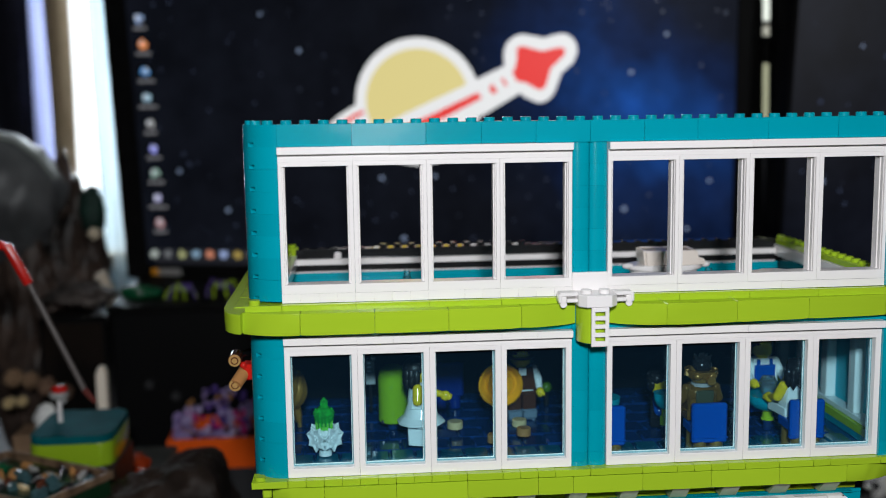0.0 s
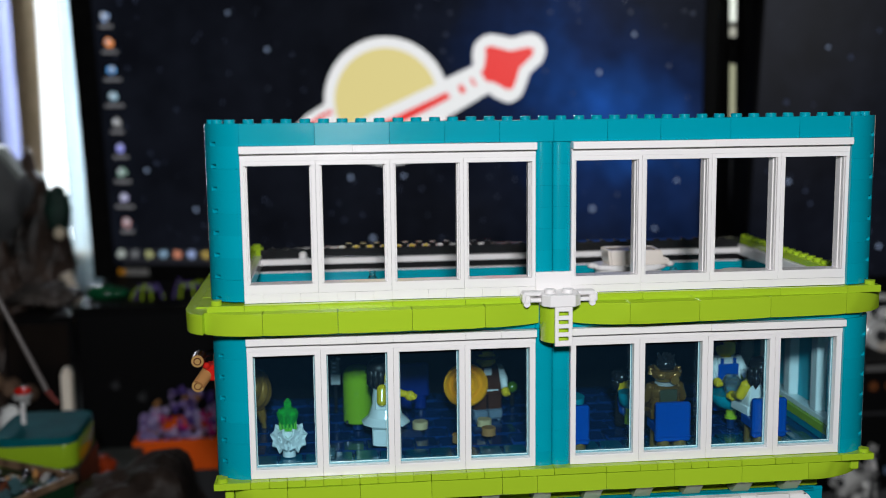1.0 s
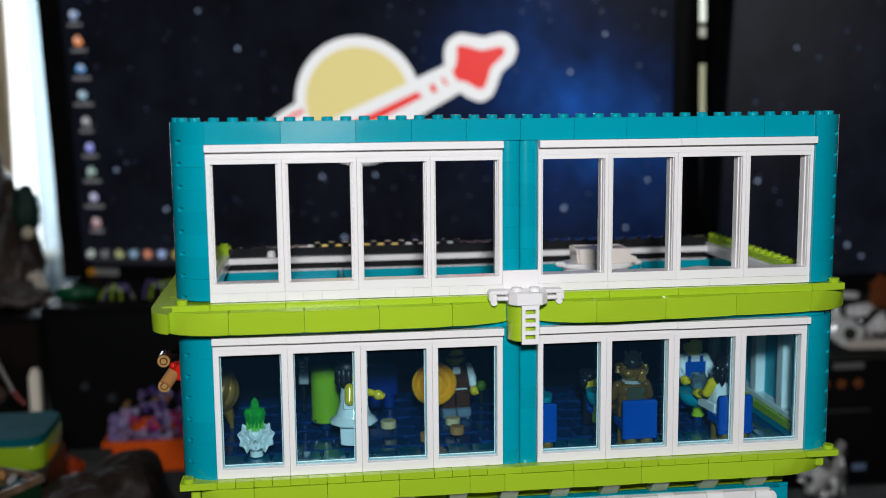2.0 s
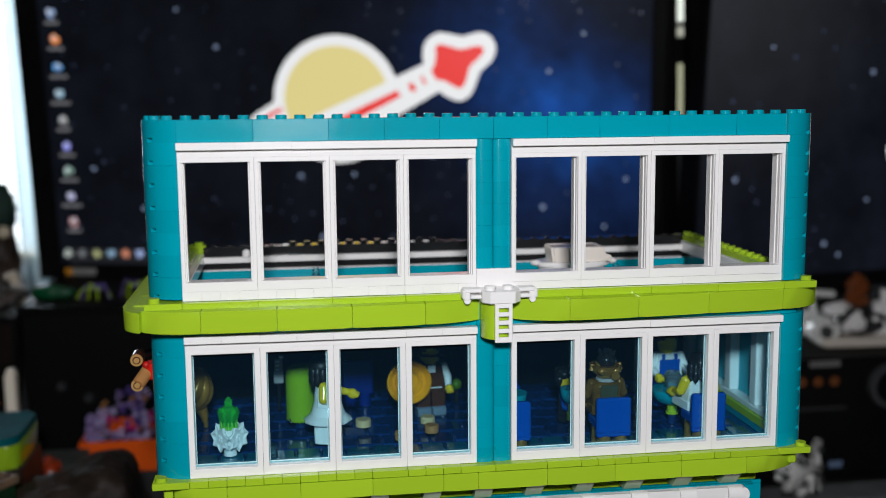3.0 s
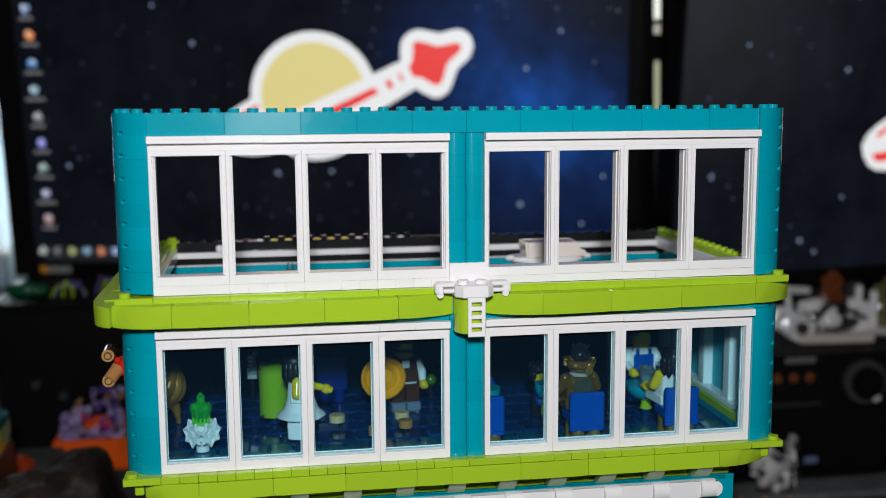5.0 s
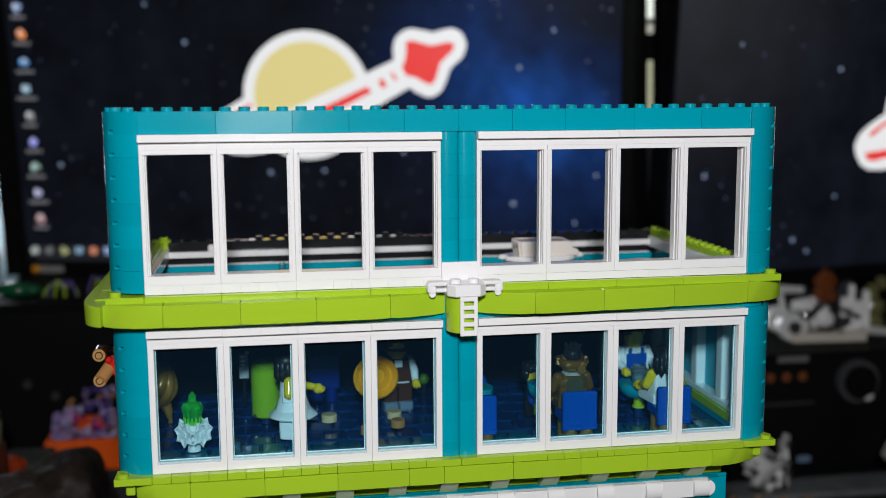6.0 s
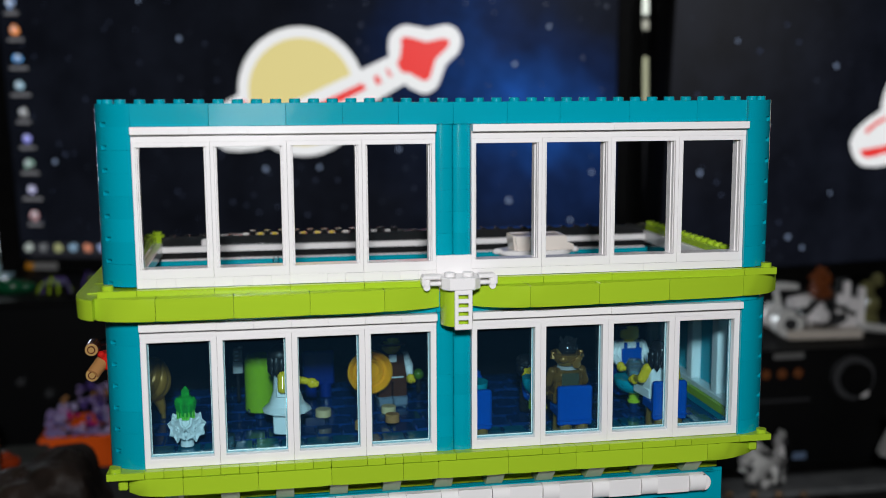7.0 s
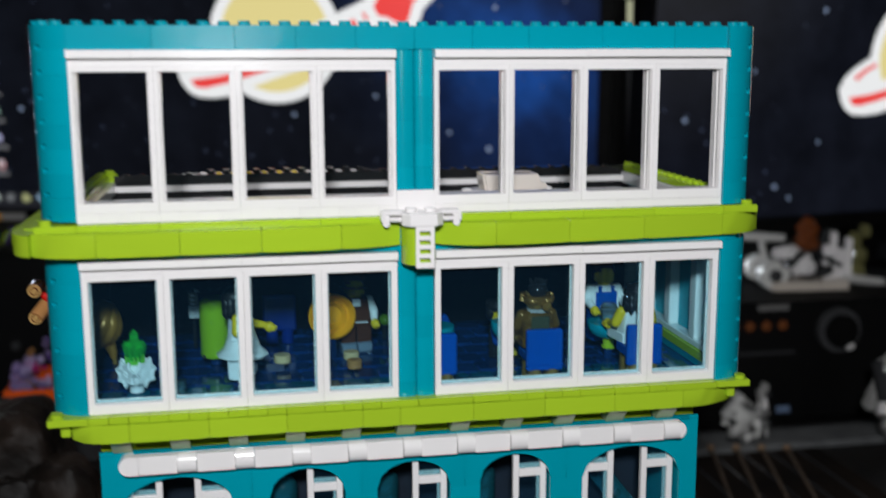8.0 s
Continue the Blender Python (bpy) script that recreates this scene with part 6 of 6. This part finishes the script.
bm = bmesh.new()
bm_box(bm, -76, 24, -52, 12, -195, -88, 1)
part("box", turned(bm), plastic("dark_green_box", (0.006, 0.03, 0.012)), tray)
for x0, x1, y0, y1 in ((-78, 26, 11, 13.5), (-78, 26, -54, -51.5), (-78, -75.5, -51.5, 11), (23.5, 26, -51.5, 11)):
    bm = bmesh.new()
    bm_box(bm, x0, x1, y0, y1, -87.9, -82, 0.8)
    part("rim", turned(bm), TRAYRIM, tray)
DIMTEAL = plastic("grey_teal_plastic", (0.04, 0.09, 0.10))
rnd = random.Random(5)
for k in range(46):
    bm = bmesh.new()
    x, y = rnd.uniform(-72, 21), rnd.uniform(-48, 8)
    lumpy(bm, x, y, -87, rnd.uniform(2, 6), rnd.uniform(2, 6), rnd.uniform(2, 5), 0.6, k * 1.7, 0, 2)
    part("toy_part", turned(bm), rnd.choice((DIMTEAL, GRASS, DARKGREY, BROWN, DIMTEAL, DIMTEAL, BLACK, BLACK, NOUGAT, TAN, BROWN, GREY)), tray)

DULLBROWN = rough_stuff("dull_brown_fabric", (0.08, 0.045, 0.028), (0.22, 0.13, 0.085), 30.0, 0.9, 0.5)
HOOD = rough_stuff("smooth_grey_fabric", (0.03, 0.031, 0.033), (0.11, 0.112, 0.115), 12.0, 0.45, 0.8, 0.0, 0.006)
BAGBROWN = rough_stuff("dark_brown_fabric", (0.004, 0.003, 0.0025), (0.08, 0.052, 0.04), 30.0, 0.5, 0.9, 0.0, 0.006)
bag = thing("stuffed_bag", -262, 640, -195, "bulging grey and dark brown fabric bag on the desk", "bag")
bm = bmesh.new()
lumpy(bm, -302, 640, 76, 56, 45, 66, 0.14, 2.2)
part("hood", bm, HOOD, bag, "smooth grey upper part", True)
bm = bmesh.new()
bm_tube(bm, [(-330, 604, 134), (-300, 600, 140), (-276, 600, 134), (-256, 604, 118), (-243, 612, 96)], 4.5, 3.5, 8)
part("piping", bm, plastic("pale_piping", (0.30, 0.33, 0.31), rough=0.5), bag, "pale piping along the hood", True)
bm = bmesh.new()
lumpy(bm, -272, 660, -70, 52, 48, 160, 0.3, 6.6, 0, 5)
lumpy(bm, -250, 668, 30, 22, 30, 80, 0.3, 1.1)
lumpy(bm, -229, 660, 2, 20, 26, 46, 0.3, 4.4)
part("bulk", bm, BAGBROWN, bag, "dark brown fabric", True)
bm = bmesh.new()
lumpy(bm, -216, 636, 62, 13, 10, 24, 0.25, 9.1, 0, 3)
part("side_patch", bm, rough_stuff("dark_green_fabric", (0.004, 0.02, 0.014), (0.012, 0.05, 0.035), 30.0, 0.7, 0.6), bag, "dark green fabric patch", True)
bm = bmesh.new()
lumpy(bm, -213, 626, 39, 6, 5, 6, 0.2, 2.1, 0, 3)
part("toggle", bm, rough_stuff("cream_toggle", (0.6, 0.5, 0.36), (0.7, 0.6, 0.45), 40.0, 0.6, 0.3), bag, "cream round toggle", True)
for k, (x, z, r, m) in enumerate(((-279, -89, 8.5, CARD), (-263, -92, 7.5, CARD), (-284, -113, 5.6, TAN), (-272, -112, 5.2, TAN), (-248, -98, 9, DULLBROWN), (-232, -104, 8, DULLBROWN))):
    bm = bmesh.new()
    lumpy(bm, x, 556, z, r, 9, r, 0.25, k * 2.3, 0, 3)
    part("pompom", bm, m, bag)
bm = bmesh.new()
bm_tube(bm, [(-222, 600, 8), (-212, 605, -22), (-200, 605, -42)], 7, 6, 10)
bm_box(bm, -216, -192, 590, 620, -52, -42, 2)
solo("tan_strap", finish(bm, "tan_strap", rough_stuff("cream_cloth", (0.5, 0.42, 0.32), (0.65, 0.56, 0.44), 30.0, 0.8, 0.4), True), 18, 0, -6, "tan strap hanging beside the bag", "strap")
bm = bmesh.new()
bm_box(bm, -4.4, 4.4, -6, 6, 0, 106, 1)
bm_box(bm, -3.0, 3.0, -5, 5, 105, 110, 1)
solo("pale_carton", finish(bm, "pale_carton", plastic("cream_card", (0.95, 0.84, 0.70), rough=0.5)), -176, 470, -170, "pale narrow carton standing beside the cabinet", "carton")
bm = bmesh.new()
lumpy(bm, 0, 0, 12, 10, 8, 14, 0.25, 4.1, 0, 3)
solo("white_toy", finish(bm, "white_toy", plastic("clean_white_plastic", (0.9, 0.9, 0.88)), True), -226, 470, -118, "small white toy beside the carton", "toy")
bm = bmesh.new()
bm_box(bm, -18, 18, -20, 16, 0, 72, 1)
solo("brown_carton", finish(bm, "brown_carton", CARD), -236, 484, -190, "brown carton under the small white toy", "carton")
bm = bmesh.new()
bm_box(bm, -25, 25, -30, 20, 0, 25, 1)
solo("dark_book", finish(bm, "dark_book", DARKCLOTH), -195, 500, -195, "dark book lying on the desk", "book")

# ---- curtains ----
BEIGE = rough_stuff("beige_cloth", (0.55, 0.42, 0.26), (0.65, 0.50, 0.32), 50.0, 0.9, 0.3)
SHEER = clear_pane("sheer_cloth", (0.84, 0.92, 0.95), 0.8, 0.3, (0.55, 0.70, 0.78))
NAVY = rough_stuff("navy_cloth", (0.01, 0.011, 0.02), (0.015, 0.016, 0.03), 50.0, 0.9, 0.3)
CURTAIN, nt, b = nodes_of("lilac_curtain")
tl = nt.nodes.new("ShaderNodeBsdfTranslucent")
tl.inputs[0].default_value = (0.60, 0.63, 0.78, 1)
mx = nt.nodes.new("ShaderNodeMixShader")
b.inputs["Base Color"].default_value = (0.30, 0.31, 0.42, 1)
b.inputs["Roughness"].default_value = 0.9
nt.links.new(b.outputs[0], mx.inputs[1])
nt.links.new(tl.outputs[0], mx.inputs[2])
nt.links.new(mx.outputs[0], nt.nodes["Material Output"].inputs[0])
bump_into(nt, b, 220.0, 0.3)


def curtain(x0, x1, y, z0, z1, folds, depth, label, mat=CURTAIN):
    bm = bmesh.new()
    n = folds * 10
    rows = []
    for j in range(9):
        z = z0 + (z1 - z0) * j / 8
        row = []
        for i in range(n + 1):
            u = i / n
            k = 1 + 0.25 * math.sin(5 * u + j * 0.4)
            row.append(bm.verts.new(Vector((x0 + (x1 - x0) * u + 6 * math.sin(j * 0.7 + u * 4), y + depth * k * math.sin(2 * math.pi * folds * u + 0.3 * j), z)) * MM))
        rows.append(row)
    for a, bb in zip(rows, rows[1:]):
        for i in range(n):
            bm.faces.new((a[i], a[i + 1], bb[i + 1], bb[i]))
    ob = solo("curtain", finish(bm, "curtain", mat, True), 0, 0, 0, label, "curtain", 0, "curtains at the window")
    sol = ob.modifiers.new("thickness", "SOLIDIFY")
    sol.thickness = 0.002


curtain(-508, -440, 1400, -945, 900, 3, 14, "lilac curtain drawn beside the window")
curtain(-452, -420, 1378, -945, 900, 1, 6, "narrow beige curtain edge beside the bright window", BEIGE)
curtain(-393, -340, 1420, -945, 900, 2, 5, "sheer pale curtain hanging in the bright window", SHEER)
curtain(-720, -486, 1385, -945, 900, 4, 10, "heavy dark navy curtain at the window", NAVY)

# ---- desk: right of the building ----
def bits(parent, name, c, size, n, mats, seed, small=0.28):
    """Angular little pieces crowded into a box-like space, as on a model built of small parts."""
    r = random.Random(seed)
    for k in range(n):
        bm = bmesh.new()
        w = [s * r.uniform(small * 0.5, small * 1.6) for s in size]
        if r.random() < 0.3:
            bm_cyl(bm, 0, 0, -w[2] / 2, w[2] / 2, w[0] * 0.6, w[0] * r.uniform(0.3, 0.7), 10)
        else:
            bm_box(bm, -w[0] / 2, w[0] / 2, -w[1] / 2, w[1] / 2, -w[2] / 2, w[2] / 2, min(w) * 0.15)
        m = Matrix.Translation(Vector([q + r.uniform(-0.5, 0.5) * (s - v) for q, s, v in zip(c, size, w)]) * MM)
        m = m @ Matrix.Rotation(r.uniform(-0.6, 0.6), 4, "Y") @ Matrix.Rotation(r.uniform(-0.6, 0.6), 4, "X")
        bmesh.ops.transform(bm, matrix=m, verts=bm.verts[:])
        part(name, bm, r.choice(mats), parent, "", True)


amp = thing("amplifier", 620, 560, -195, "black amplifier with an amber display and a round dial", "amplifier")
bm = bmesh.new()
bm_box(bm, 400, 830, 446, 760, -187, -76, 2)
part("case", bm, BEZEL, amp)
bm = bmesh.new()
bm_box(bm, 398, 832, 440, 446, -188, -75, 1)
part("front_panel", bm, rough_stuff("satin_black_metal", (0.0035, 0.0035, 0.0036), (0.006, 0.006, 0.0062), 12.0, 0.5, 0.1, 0.0, 0.001, 0.1), amp)
AMBER = glowing("amber_display", (0.9, 0.24, 0.025), 0.045)
for x in (510, 525, 541, 557):
    bm = bmesh.new()
    bm_cyl(bm, x, 439.5, -97.35, -96.65, 4.6, 4.6, 9, 0, Matrix.Rotation(radians(90), 4, "X"))
    part("display_digit", bm, AMBER, amp, "glowing amber bar")
bm = bmesh.new()
bm_box(bm, 532, 562, 439.2, 439.9, -83, -77.5)
part("name_plate", bm, plastic("dim_grey_plastic", (0.16, 0.155, 0.15)), amp, "plain grey name bar")
bm = bmesh.new()
bm_box(bm, 500, 570, 439.4, 439.9, -124, -121)
part("seam", bm, DARKGREY, amp)
bm = bmesh.new()
bm_cyl(bm, 610.5, 437, -107, -99, 20.5, 20.5, 36, 0, Matrix.Rotation(radians(90), 4, "X"))
dial = part("dial", bm, plastic("dial_grey", (0.055, 0.055, 0.058), rough=0.25), amp, "", True)
bm = bmesh.new()
bm_cyl(bm, 610.5, 432, -107, -99, 15.0, 15.5, 32, 0, Matrix.Rotation(radians(90), 4, "X"))
part("dial_face", bm, BEZEL, dial, "", True)
# white ball modelled as the highlight at the dial's lower right
bm = bmesh.new()
bm_ball(bm, 619, 430, -117, 5.0, 2.4, 4.2)
part("dial_mark", bm, WHITE, dial, "", True)
bm = bmesh.new()
bm_box(bm, 555, 568, 439.2, 439.9, -180, -174)
part("indicator", bm, glowing("blue_indicator", (0.2, 0.3, 0.5), 0.15), amp)
for x in (430, 800):
    for y in (470, 740):
        bm = bmesh.new()
        bm_cyl(bm, x, y, -195, -187, 14, 14, 16)
        part("foot", bm, DARKGREY, amp)
bm = bmesh.new()
bm_box(bm, -180, 260, -25, 14, 0, 6, 1)
solo("grey_shelf", finish(bm, "grey_shelf", rough_stuff("grey_board", (0.10, 0.102, 0.104), (0.15, 0.152, 0.154), 50.0, 0.7, 0.2)), 620, 410, -195, "long grey board lying before the amplifier", "board")

PALE = plastic("pale_grey_plastic", (0.66, 0.645, 0.62))
ship = thing("toy_rover", 600, 495, -75, "pale grey toy space rover with white pods", "toy rover")
bm = bmesh.new()
bm_prism(bm, [(566, 478), (640, 472), (652, 500), (628, 522), (574, 520)], -75, -66, 0, 1)
part("deck", bm, plastic("sand_grey", (0.66, 0.58, 0.50)), ship)
bm = bmesh.new()
bm_tube(bm, [(640, 490, -66), (690, 496, -74)], 5, 4, 10)
part("boom", bm, PALE, ship, "", True)
for x, y, r in ((569, 488, 14), (572, 522, 13)):
    bm = bmesh.new()
    bm_cyl(bm, x, y, -66, -54, r, r, 24, 0, Matrix.Rotation(radians(90), 4, "X"))
    w = part("wheel", bm, PALE, ship, "", True)
    bm = bmesh.new()
    bm_cyl(bm, x, y - 7, -62.5, -57.5, 6, 6, 18, 0, Matrix.Rotation(radians(90), 4, "X"))
    part("hub", bm, DARKGREY, w, "", True)
for x, y, z, rx, rz in ((584, 492, -40, 12, 8), (600, 488, -53, 11, 11)):
    bm = bmesh.new()
    lumpy(bm, x, y, z, rx, rx * 0.8, rz, 0.45, x * 0.1, 0, 3, 1.5)
    part("pod", bm, WHITE, ship, "", True)
for dx, h in ((0, 34), (7, 46), (15, 30), (23, 40)):
    bm = bmesh.new()
    bm_prism(bm, [(622 + dx, 490), (627 + dx, 486), (630 + dx, 492), (626 + dx, 500)], -68, -68 + h, 0, 1.2)
    part("fin", bm, WHITE, ship)
bm = bmesh.new()
bm_tube(bm, [(545, 520, -27), (596, 520, -31)], 5, 3.5, 10)
bm_tube(bm, [(572, 520, -30), (578, 516, -66)], 3, 3, 8)
part("wing", bm, PALE, ship, "", True)
bits(ship, "greeble", (605, 492, -54), (70, 20, 26), 26, (PALE, DARKGREY, BLACK, DARKGREY, BLACK), 31, 0.22)
beast = thing("toy_beast", 609, 500, -37, "small reddish brown toy beast on the rover", "toy")
BEAST = plastic("reddish_brown_plastic", (0.17, 0.045, 0.012))
for nm, dx, dz, r in (("body", 0, 0, 10), ("head", 0, 13, 7), ("horn", -6, 10, 5), ("horn", 7, 9, 5), ("leg", -7, -7, 5), ("leg", 8, -7, 5)):
    bm = bmesh.new()
    lumpy(bm, 609 + dx, 500, -28 + dz, r, r * 0.8, r, 0.35, dx + 3.0, 0, 3)
    part(nm, bm, BEAST, beast)
bm = bmesh.new()
for k, (dx, dz, rx, rz) in enumerate(((0, 8, 9, 9), (3, 24, 7, 8), (-4, 38, 8, 9), (6, 48, 5, 7))):
    lumpy(bm, dx, 0, dz, rx, 7, rz, 0.3, k * 1.3, 0, 3)
solo("olive_toy", finish(bm, "olive_toy", plastic("dull_olive_plastic", (0.16, 0.15, 0.06)), True), 676, 520, -75, "small olive and pale toy on the amplifier", "toy")


TALL = (("torso", 0, 26, 20, 22, 7), ("head", 2, 42, 10, 9, 3), ("arm", -13, 26, 8, 22, 4), ("arm", 13, 25, 8, 22, 4), ("leg", -6, 8, 9, 16, 4), ("leg", 7, 8, 9, 16, 4))
STOUT = (("torso", 0, 25, 23, 22, 9), ("head", -3, 40, 11, 9, 3), ("arm", -11, 22, 7, 18, 3), ("arm", 12, 20, 6, 16, 3), ("leg", -6, 8, 11, 16, 4), ("leg", 6, 8, 11, 16, 4))
NARROW = (("torso", 0, 33, 9, 26, 6), ("head", 0, 47, 7, 8, 3), ("leg", -2, 10, 6, 21, 3), ("leg", 3, 10, 6, 21, 3))


def mech(x, y, z, s, label, seed, build=TALL):
    """A toy robot of angular grey and white pieces standing on the desk; build lists its limbs."""
    t = thing("toy_robot", x, y, z, label, "toy robot", "toy robots on the desk")
    mats = (PALE, WHITE, GREY, GREY, PALE, DARKGREY)
    for nm, dx, dz, rx, rz, n in build:
        bits(t, nm, (x + dx * s, y, z + dz * s), (rx * s, 12 * s, rz * s), n, mats, seed * 7 + dx + dz, 0.62)


mech(522, 402, -189, 1.0, "narrow upright white and grey toy robot by the amplifier", 4, NARROW)
mech(498, 396, -189, 1.0, "stout grey and white toy robot by the amplifier", 9, STOUT)
mech(641, 350, -195, 2.5, "large white and grey toy robot", 2)
DULLWOOD = rough_stuff("dull_brown_wood", (0.07, 0.05, 0.035), (0.12, 0.085, 0.06), 60.0, 0.7, 0.3)
pad = thing("dark_pad", 450, 290, -195, "dark ribbed pad with thin tan rods on it", "pad")
bm = bmesh.new()
bm_box(bm, 330, 560, 190, 372, -195, -188, 2)
part("board", bm, DARKCLOTH, pad)
for k in range(4):
    x, y = 461 + 21 * k, 370 - 4 * k
    bm = bmesh.new()
    bm_tube(bm, [(x, y, -183.5), (x - 25, y - 90, -186)], 1.8, 1.3, 8)
    part("rod", bm, DULLWOOD, pad, "", True)
    bm = bmesh.new()
    bm_ball(bm, x, y + 2, -182.5, 3.4, 3.4, 3.2)
    part("tip", bm, CARD, pad, "", True)
for k in range(9):
    bm = bmesh.new()
    bm_box(bm, 335 + 25 * k, 338 + 25 * k, 195, 365, -187.9, -186.6, 0.4)
    part("rib", bm, DARKGREY, pad)
